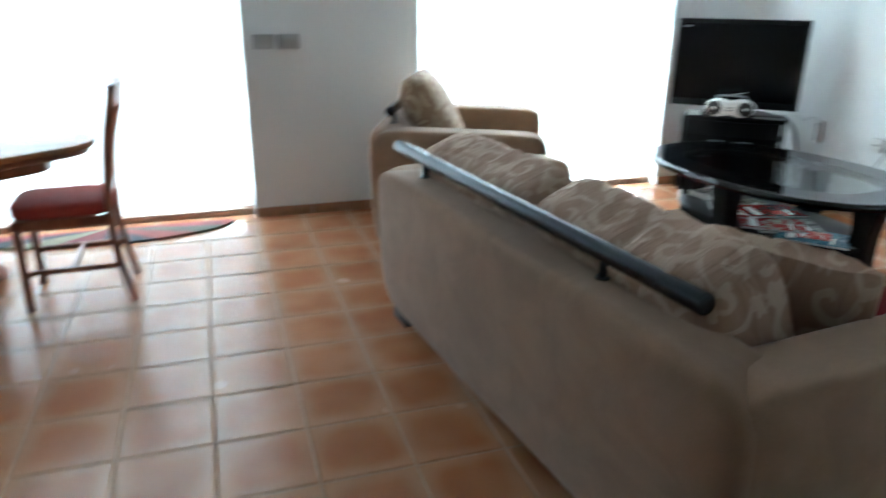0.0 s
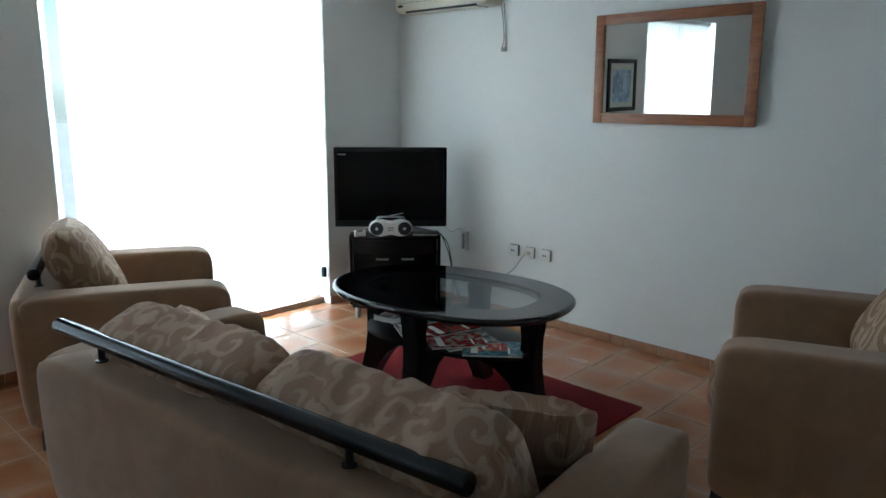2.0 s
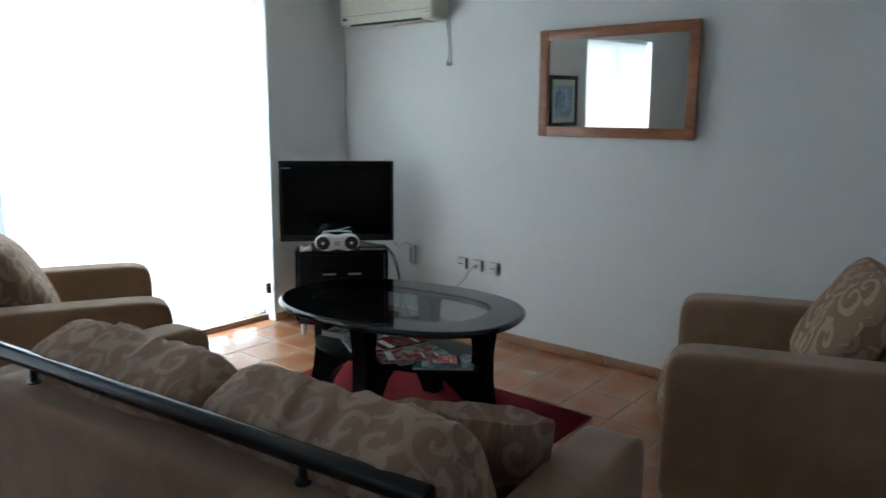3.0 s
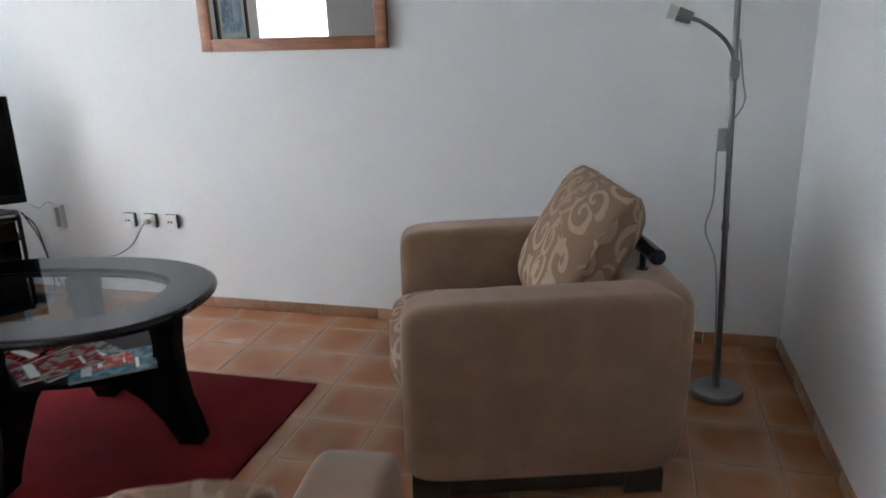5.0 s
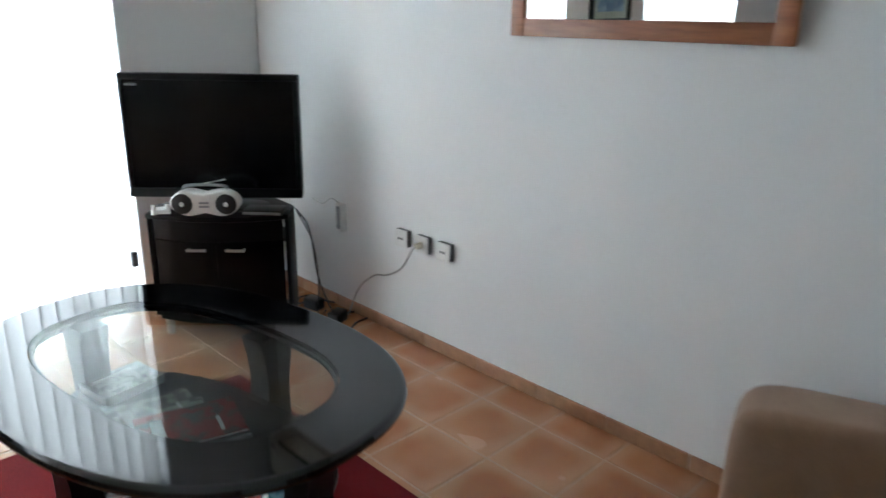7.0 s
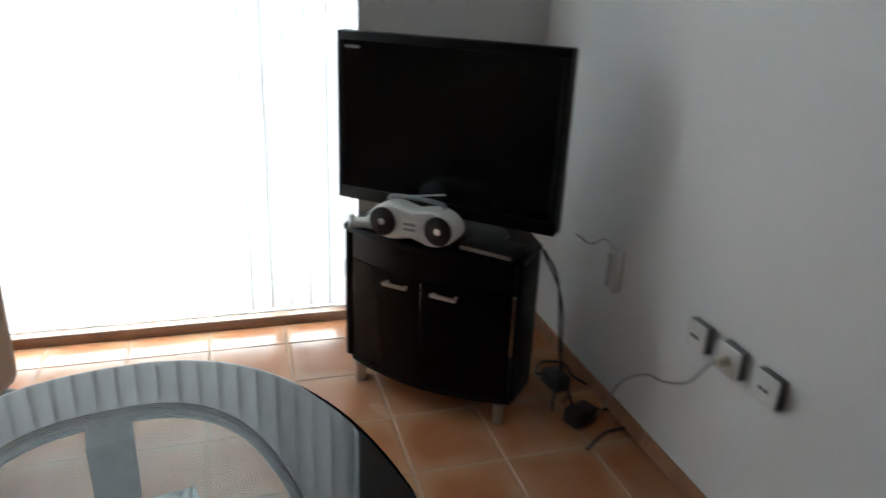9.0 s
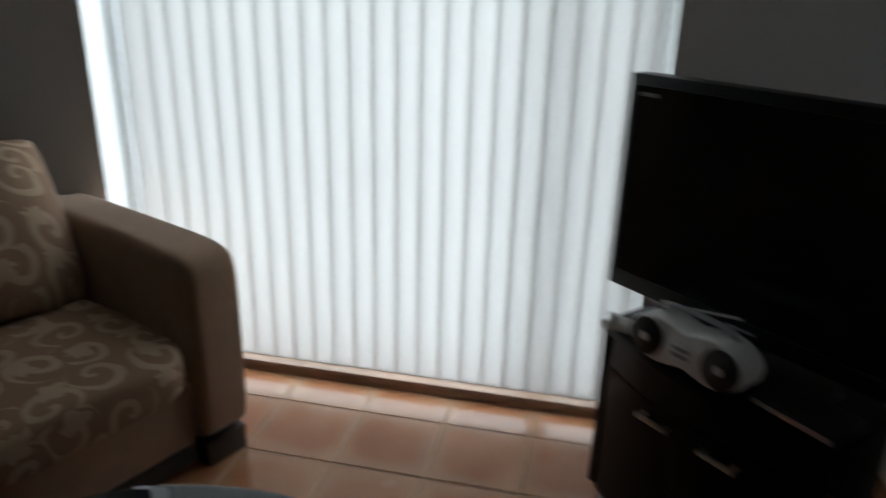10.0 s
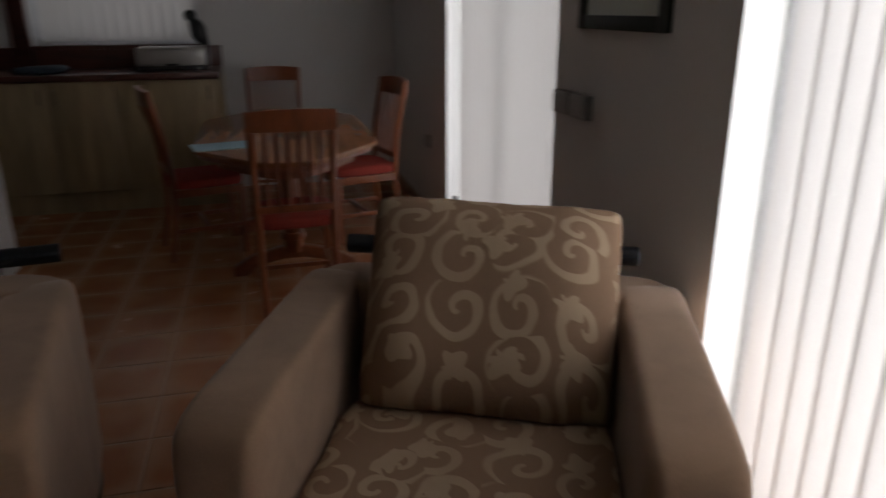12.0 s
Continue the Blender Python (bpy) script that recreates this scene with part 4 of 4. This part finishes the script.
adapter(4.385, 4.10, 20)
adapter(4.40, 4.33, 100)
cb = thing("hanging_cable", "dark cables drooping behind the television stand", "cable", pose(4.22, 4.13, 0))
part("cable", tube(bend([(0.03, 0.10, 0.60), (0.07, 0.05, 0.50), (0.08, 0.0, 0.25), (0.14, -0.03, 0.05), (0.18, 0.02, 0.006)]), 0.0045, 8), M_BLACK, cb)
part("cable", tube(bend([(0.02, 0.08, 0.60), (0.10, 0.07, 0.42), (0.10, 0.03, 0.2), (0.10, 0.05, 0.006), (0.2, 0.12, 0.006)]), 0.004, 8), M_BLACK, cb)

# ---- floor lamp ----
lamp = thing("floor_lamp", "brushed steel floor lamp with a bent reading arm", "lamp", pose(4.0, 0.53, 0.003, -1.9, 0, 0))
part("base", cyl(0.108, 0.0, 0.028, 48, 0.102, 0.006), M_LAMPSTEEL, lamp)
part("pole", cyl(0.0115, 0.03, 1.86, 20), M_LAMPSTEEL, lamp)
for z in (0.72, 1.30):
    part("pole_joint", cyl(0.0145, z, z + 0.03, 20, bevel=0.002), M_LAMPSTEEL, lamp)
arm = part("reading_arm", tube(bend([(-0.016, 0.0, 1.33), (-0.025, 0.012, 1.40), (-0.03, 0.05, 1.46), (-0.04, 0.12, 1.515), (-0.045, 0.165, 1.535)]), 0.0075), M_LAMPSTEEL, lamp, "bent flexible steel arm")
part("arm_clamp", box(-0.032, 0.014, -0.016, 0.016, 1.31, 1.375, 0.006), M_LAMPSTEEL, lamp)
hd = part("spot_head", cyl(0.022, 0, 0.055, 20, 0.026, 0.003), M_LAMPSTEEL, arm, m=look((-0.045, 0.16, 1.533), (-0.047, 0.10, 1.510)))
M_FROST = clear_glass("frosted_shade", (0.9, 0.9, 0.88), 0.6)
part("glass_shade", cyl(0.021, 0, 0.035, 20, 0.028), M_FROST, arm, "small clear glass shade", m=look((-0.046, 0.21, 1.552), (-0.045, 0.16, 1.533)))
part("cord", tube(bend([(0.0, -0.015, 1.45), (0.012, -0.035, 1.30), (0.012, -0.045, 1.22), (0.0, 0.0, 1.14), (-0.005, 0.045, 1.05), (0.0, 0.05, 0.85), (0.0, 0.075, 0.72), (0.0, 0.03, 0.58), (0.0, 0.016, 0.3), (0.0, 0.02, 0.04)]), 0.0035, 8), M_CABLE, lamp, "thin grey lamp cord")
part("cord_switch", box(-0.014, 0.014, 0.012, 0.046, 1.035, 1.125, 0.008, 3), M_GREYP, lamp, "grey in-line dimmer")

# ---- north wall ----
pic = thing("framed_picture", "blue print in a dark frame with cream mount", "picture", pose(1.282, NORTH, 1.365))
PW, PH, F = 0.287, 0.57, 0.045
for nm, a in (("frame_side", (-PW, -PW + F, -0.025, 0, 0, PH)), ("frame_side", (PW - F, PW, -0.025, 0, 0, PH)),
              ("frame_rail", (-PW + F, PW - F, -0.0245, 0, 0, F)), ("frame_rail", (-PW + F, PW - F, -0.0245, 0, PH - F, PH))):
    part(nm, box(*a, 0.005), M_DARKFRAME, pic)
part("mount", box(-PW + F - 0.002, PW - F + 0.002, -0.010, -0.004, F - 0.002, PH - F + 0.002), M_CREAM, pic, "cream card mount", smooth=False)
part("print", box(-PW + 0.10, PW - 0.10, -0.0125, -0.0102, 0.10, PH - 0.11), M_PRINT, pic, "blue wash drawing of towers", smooth=False)
gl = part("pane", box(-PW + F - 0.002, PW - F + 0.002, -0.0165, -0.0145, F - 0.002, PH - F + 0.002), M_GLASS, pic, smooth=False)
gl.visible_shadow = False


M_ROCKER = plain("pale_grey_rocker", (0.42, 0.43, 0.43), 0.4)


def light_switch(x, z, label, group, half=0.041, rockers=1, deep=0.014):
    t = thing("light_switch", label, "switch", pose(x, NORTH, z), group)
    # Box sides coloured darker than the plate in front.
    part("back_box", box(-half, half, -deep, 0, -0.042, 0.042, 0.003), M_DARKSIDE, t, "surface box with sides coloured dark grey")
    part("plate", box(-half + 0.001, half - 0.001, -deep - 0.006, -deep, -0.041, 0.041, 0.002), M_ROCKER, t)
    w = (2 * half - 0.02) / rockers
    for i in range(rockers):
        x0 = -half + 0.01 + i * w
        part("rocker", box(x0 + 0.002, x0 + w - 0.002, -deep - 0.012, -deep - 0.006, -0.03, 0.03, 0.002), M_ROCKER, t)


for x in (0.893, 1.043):
    light_switch(x, 1.10, "pale grey double wall switch between the terrace doors", "switches between the doors", 0.062, 2, 0.03)
light_switch(-1.45, 0.55, "small wall socket near the dining corner", "")


# ---- dining corner ----
def chair_proto(m, label):
    t = thing("dining_chair", label, "chair", m, "chairs round the dining table")
    for s in (-1, 1):
        x = s * 0.178
        part("back_leg", tube(bend([(x, -0.245, 0.0), (x, -0.20, 0.25), (x, -0.195, 0.46), (x * 1.02, -0.215, 0.70), (x * 1.05, -0.275, 1.003)], 5), 0.0175, 8), M_CHERRY, t)
        fl = box(x - 0.018, x + 0.018, 0.175, 0.21, 0.0, 0.43, 0.005)
        part("front_leg", fl, M_CHERRY, t)
        part("side_rail", box(x - 0.011, x + 0.011, -0.19, 0.18, 0.385, 0.43, 0.003), M_CHERRY, t)
        part("stretcher", box(x - 0.009, x + 0.009, -0.205, 0.18, 0.17, 0.195, 0.003), M_CHERRY, t)
    part("front_rail", box(-0.165, 0.165, 0.182, 0.204, 0.385, 0.43, 0.003), M_CHERRY, t)
    part("cross_stretcher", box(-0.175, 0.175, -0.02, 0.0, 0.172, 0.193, 0.003), M_CHERRY, t)
    seat = soft(0.40, 0.43, 0.07, 5.0, 10, 0.003, 1.0)
    part("seat", seat, M_REDSEAT, t, "red upholstered seat", m=pose(0, 0.005, 0.46))
    rail = bmesh.new()
    rows = []
    for i in range(13):
        u = i / 6 - 1
        dy = -0.03 * (1 - u * u)
        top = 1.003 + 0.012 * (1 - u * u)
        rows.append([rail.verts.new((u * 0.204, -0.262 + dy + oy, z)) for oy, z in ((-0.011, 0.913), (0.011, 0.908), (0.000, top), (-0.022, top))])
    for a, c in zip(rows, rows[1:]):
        for k in range(4):
            rail.faces.new((a[k], a[(k + 1) % 4], c[(k + 1) % 4], c[k]))
    rail.faces.new(rows[0][::-1])
    rail.faces.new(rows[-1])
    bmesh.ops.recalc_face_normals(rail, faces=rail.faces[:])
    part("top_rail", rail, M_CHERRY, t)
    part("lower_rail", box(-0.175, 0.175, -0.215, -0.195, 0.52, 0.555, 0.004), M_CHERRY, t)
    for i in range(6):
        x = -0.125 + i * 0.05
        dy = -0.03 * (1 - (x / 0.204) ** 2)
        part("back_slat", tube(bend([(x, -0.205, 0.55), (x, -0.218 + dy * 0.5, 0.72), (x, -0.262 + dy, 0.919)], 4), 0.0095, 6), M_CHERRY, t)
    return t


CH = chair_proto(pose(-0.13, 3.955, 0, 0, 0, 92), "cherry wooden dining chair with a red seat")
for m in (pose(-2.08, 3.93, 0, 0, 0, -91), pose(-1.17, 4.41, 0, 0, 0, 193), pose(-1.10, 3.45, 0, 0, 0, 14)):
    copy_thing(CH, m)

DX, DY = -0.95, 3.955
dt = thing("dining_table", "reddish wooden dining table with moulded clipped-corner top", "table", pose(DX, DY, 0))
a, b_, c = 0.98, 0.49, 0.27
OUT = [(a, b_ - c * 1.35), (a - c * 1.7, b_), (-a + c * 1.7, b_), (-a, b_ - c * 1.35), (-a, -b_ + c * 1.35), (-a + c * 1.7, -b_), (a - c * 1.7, -b_), (a, -b_ + c * 1.35)]


def rounded(pts, cut=0.11, k=5):
    """The outline with its corners rounded off."""
    out = []
    for i, p in enumerate(pts):
        p, q, r = Vector(p), Vector(pts[i - 1]), Vector(pts[(i + 1) % len(pts)])
        s0, s1 = p + (q - p).normalized() * cut, p + (r - p).normalized() * cut
        for j in range(k + 1):
            t = j / k
            v = s0 * (1 - t) ** 2 + p * 2 * t * (1 - t) + s1 * t * t
            out.append((v.x, v.y))
    return out


OUT = rounded(OUT)
part("table_top", slab(OUT, 0.722, 0.75, 0.008, 3), M_TABLETOP, dt)
part("top_moulding", slab([(x * 0.975, y * 0.96) for x, y in OUT], 0.695, 0.722, 0.008, 3), M_CHERRY, dt)
part("apron", ring([(x * 0.80, y * 0.76) for x, y in OUT], [(x * 0.77, y * 0.71) for x, y in OUT], 0.625, 0.695), M_CHERRY, dt)
for sx in (-1, 1):
    px = sx * 0.40
    col = cyl(0.055, 0.12, 0.695, 24, 0.045, 0.004, m=Matrix.Translation((px, 0, 0)))
    cyl(0.072, 0.20, 0.24, 24, 0.066, 0.006, m=Matrix.Translation((px, 0, 0)), bm=col)
    part("pedestal_column", col, M_CHERRY, dt)
    FOOT = [(-0.34, 0.0), (-0.27, 0.0), (-0.20, 0.055), (-0.06, 0.085), (0.06, 0.085), (0.20, 0.055), (0.27, 0.0), (0.34, 0.0), (0.335, 0.05), (0.22, 0.115), (0.07, 0.15), (-0.07, 0.15), (-0.22, 0.115), (-0.335, 0.05)]
    part("pedestal_foot", slab(FOOT, -0.032, 0.032, 0.004), M_CHERRY, dt, m=pose(px, 0, 0, 0, 0, 90) @ pose(0, 0, 0, 90, 0, 0))
part("pedestal_beam", box(-0.35, 0.35, -0.022, 0.022, 0.22, 0.29, 0.004), M_CHERRY, dt)
bk = thing("booklet", "pale blue booklet on the dining table", "booklet", pose(-0.45, 3.62, 0.75, 0, 0, 12))
M_PALEBLUE = plain("pale_blue_card", (0.36, 0.58, 0.68), 0.5)
part("page_block", box(-0.10, 0.10, -0.145, 0.145, 0.0008, 0.006), M_PAPER, bk, smooth=False)
part("cover", box(-0.102, 0.102, -0.147, 0.147, 0.006, 0.0075), M_PALEBLUE, bk, smooth=False)
bw = bmesh.new()
prof = [(0.0, 0.004), (0.05, 0.004), (0.085, 0.02), (0.11, 0.055), (0.122, 0.062), (0.116, 0.066), (0.10, 0.056), (0.075, 0.024), (0.045, 0.010), (0.0, 0.010)]
rows = [[bw.verts.new((r * math.cos(2 * math.pi * k / 32), r * math.sin(2 * math.pi * k / 32), z)) for k in range(32)] for r, z in prof[1:-1]]
for p, q in zip(rows, rows[1:]):
    for k in range(32):
        bw.faces.new((p[k], p[(k + 1) % 32], q[(k + 1) % 32], q[k]))
bw.faces.new(rows[0][::-1])
bw.faces.new(rows[-1])
bmesh.ops.recalc_face_normals(bw, faces=bw.faces[:])
bw.transform(Matrix.Translation((0, 0, -0.004)))
solid("glass_bowl", bw, M_FROST, "shallow clear glass bowl on the dining table", "bowl", pose(-0.62, 4.0, 0.75))

# half-round mat at the dining door
mat = thing("door_mat", "half-round patchwork mat at the dining door", "mat", pose(-0.12, 4.93, 0))
PATCH = [(0.19, 0.02, 0.025), (0.03, 0.028, 0.03), (0.20, 0.17, 0.10), (0.16, 0.03, 0.03), (0.05, 0.05, 0.06), (0.22, 0.06, 0.05), (0.10, 0.09, 0.06), (0.20, 0.025, 0.03)]
for i, col in enumerate(PATCH):
    a0, a1 = math.pi * (1 + i / 8), math.pi * (1 + (i + 1) / 8)
    pts = [(0.0, 0.0)] + [(0.74 * math.cos(a0 + (a1 - a0) * k / 6), 0.29 * math.sin(a0 + (a1 - a0) * k / 6)) for k in range(7)]
    part("patch", slab(pts, 0.0, 0.012), grainy("mat_pile", col, 0.95, 0.3, 90, 0.5), mat, smooth=False)

# ---- kitchen side along the west wall ----
CF = -2.15


def cabinet(y0, y1, doors):
    t = thing("kitchen_cabinet", "cream wooden base cabinet with paired doors", "cabinet", pose((CF + WEST) / 2, (y0 + y1) / 2, 0), "kitchen base cabinets")
    hw, hd = (y1 - y0) / 2, (CF - WEST) / 2
    part("body", box(-hd, hd - 0.02, -hw + 0.001, hw - 0.001, 0.15, 0.955), M_CABINET, t, smooth=False)
    part("plinth", box(-hd, hd - 0.06, -hw + 0.001, hw - 0.001, 0.0, 0.15), M_CABINET, t, smooth=False)
    w = 2 * hw / doors
    for i in range(doors):
        a = -hw + i * w
        d = part("door", box(hd - 0.018, hd, a + 0.003, a + w - 0.003, 0.165, 0.95, 0.003), M_CABINET, t)
        hy = a + w - 0.05 if i % 2 == 0 else a + 0.05
        part("handle", tube([(hd + 0.001, hy, 0.80), (hd + 0.022, hy, 0.81), (hd + 0.022, hy, 0.89), (hd + 0.001, hy, 0.90)], 0.006, 8), M_PLINTH, d, "dark bow handle")


cabinet(1.94, 2.84, 2)
cabinet(1.04, 1.94, 2)
cabinet(0.14, 1.04, 2)
cabinet(2.84, 3.52, 1)
wt = solid("worktop", box(WEST, CF + 0.03, 0.14, 3.56, 0.955, 1.0, 0.006), M_WORKTOP, "dark red wooden kitchen worktop", "worktop")
solid("end_panel", box(WEST, CF - 0.01, 3.522, 3.56, 0.0, 0.954, 0.003), M_CABINET, "cream wooden panel closing the cabinet run", "panel")
solid("upstand", box(WEST, WEST + 0.02, 0.14, 3.56, 1.0005, 1.16, 0.003), M_WORKTOP, "dark red wooden upstand behind the worktop", "trim", kind="structure")

win = thing("window_1", "kitchen window with dark wooden surround", "window", pose(WEST, (WIN_S + WIN_N) / 2, WIN_Z0), kind="structure")
hw, hh = (WIN_N - WIN_S) / 2, WIN_Z1 - WIN_Z0
for nm, q in (("window_frame", (-0.14, -0.08, -hw, -hw + 0.05, 0, hh)), ("window_frame", (-0.14, -0.08, hw - 0.05, hw, 0, hh)),
              ("window_frame", (-0.14, -0.08, -hw + 0.05, hw - 0.05, 0, 0.05)), ("window_frame", (-0.14, -0.08, -hw + 0.05, hw - 0.05, hh - 0.05, hh))):
    part(nm, box(*q, 0.004), M_PVC, win)
part("window_sill", box(-0.08, 0.03, -hw - 0.02, hw + 0.02, -0.03, 0.0, 0.004), M_WORKTOP, win, "dark wooden sill")
part("side_post", box(0.0, 0.06, -hw - 0.12, -hw, -0.17, hh + 0.1, 0.004), M_WORKTOP, win, "dark wooden side post")
g = part("pane", box(-0.112, -0.106, -hw + 0.05, hw - 0.05, 0.05, hh - 0.05), M_GLASS, win, smooth=False)
g.visible_shadow = False
vertical_blind("kitchen_blind", -hw + 0.02, hw - 0.02, 0, 0, hh - 0.08, 0.085, "white cloth vertical blind across the kitchen window", 22, 8,
               m=pose(WEST - 0.045, (WIN_S + WIN_N) / 2, WIN_Z0 + 0.03, 0, 0, 90))

tb = thing("bread_box", "long silver and black box on the worktop", "bread box", pose(-2.45, 3.22, 1.0))
part("shell", box(-0.11, 0.11, -0.25, 0.25, 0.0, 0.17, 0.03, 4), M_STEEL, tb)
part("base", box(-0.115, 0.115, -0.252, 0.252, 0.0, 0.035, 0.006), M_BLACK, tb)
part("end_cap", box(-0.112, 0.112, 0.24, 0.258, 0.0, 0.172, 0.01), M_BLACK, tb)
part("grip", box(0.108, 0.125, -0.05, 0.05, 0.035, 0.05, 0.004), M_BLACK, tb)
M_DARKJUG = plain("dark_glazed_pottery", (0.02, 0.022, 0.024), 0.3)
jug = soft(0.13, 0.12, 0.20, 2.3, 10)
for v in jug.verts:
    v.co.y += 0.05 * (v.co.z / 0.1) ** 2 * (1 if v.co.z < 0 else -0.6)
    v.co.z += 0.10
join(jug, soft(0.075, 0.09, 0.085, 2.1, 8), pose(0, -0.045, 0.215))
solid("dark_ornament", jug, M_DARKJUG, "dark glazed ornament standing on the silver box", "ornament", pose(-2.45, 3.42, 1.172))
solid("folded_cloth", soft(0.30, 0.34, 0.05, 4.0, 8, 0.012, 4.0), plain("blue_grey_cloth", (0.05, 0.075, 0.10), 0.9), "dark blue folded cloth on the worktop", "cloth", pose(-2.38, 2.33, 1.025))

# ---- floor tiles ----
P = 0.30
X0, Y0 = 4.06, 2.47
bm = bmesh.new()
TS = P - 0.0055
bmesh.ops.create_cube(bm, size=1.0)
for v in bm.verts:
    v.co = Vector((v.co.x * TS, v.co.y * TS, v.co.z * 0.012 - 0.006))
bmesh.ops.bevel(bm, geom=[e for e in bm.edges if e.verts[0].co.z > -0.001 or e.verts[1].co.z > -0.001], offset=0.004, segments=1, affect="EDGES")
uv = bm.loops.layers.uv.verify()
for f in bm.faces:
    for lp in f.loops:
        lp[uv].uv = (lp.vert.co.x / P, lp.vert.co.y / P)
tile_me = bpy.data.meshes.new("floor_tile")
bm.to_mesh(tile_me)
tile_me.materials.append(M_TILE)
spots = []
for i in range(-25, 4):
    for j in range(-19, 11):
        x0, y0 = X0 + i * P, Y0 + j * P
        ax, bx_ = max(x0, WEST - 0.01), min(x0 + P, EAST + 0.01)
        y_top = NORTH + 0.085
        ay, by_ = max(y0, (SOUTH - 0.01 if x0 > STEP_X else SOUTH_B)), min(y0 + P, y_top)
        if bx_ - ax > 0.03 and by_ - ay > 0.03:
            spots.append(((ax + bx_) / 2, (ay + by_) / 2, (bx_ - ax) / P, (by_ - ay) / P))
near = [s for s in spots if s[1] > 0.3 and s[0] > -0.95]
far = [s for s in spots if s not in near]
for x, y, sx, sy in near[:300]:
    o = new("floor_tile", tile_me)
    o.parent = floor
    o.matrix_basis = Matrix.Translation((x, y, 0)) @ Matrix.Diagonal((sx, sy, 1, 1))
rest = bmesh.new()
for x, y, sx, sy in far + near[300:]:
    n0 = len(rest.verts)
    rest.from_mesh(tile_me)
    rest.verts.ensure_lookup_table()
    for v in rest.verts[n0:]:
        v.co = Vector((x + v.co.x * sx, y + v.co.y * sy, v.co.z))
ro = part("floor_tiles_beyond", rest, M_TILE, floor, smooth=False)
tagged(ro, kind="stuff")
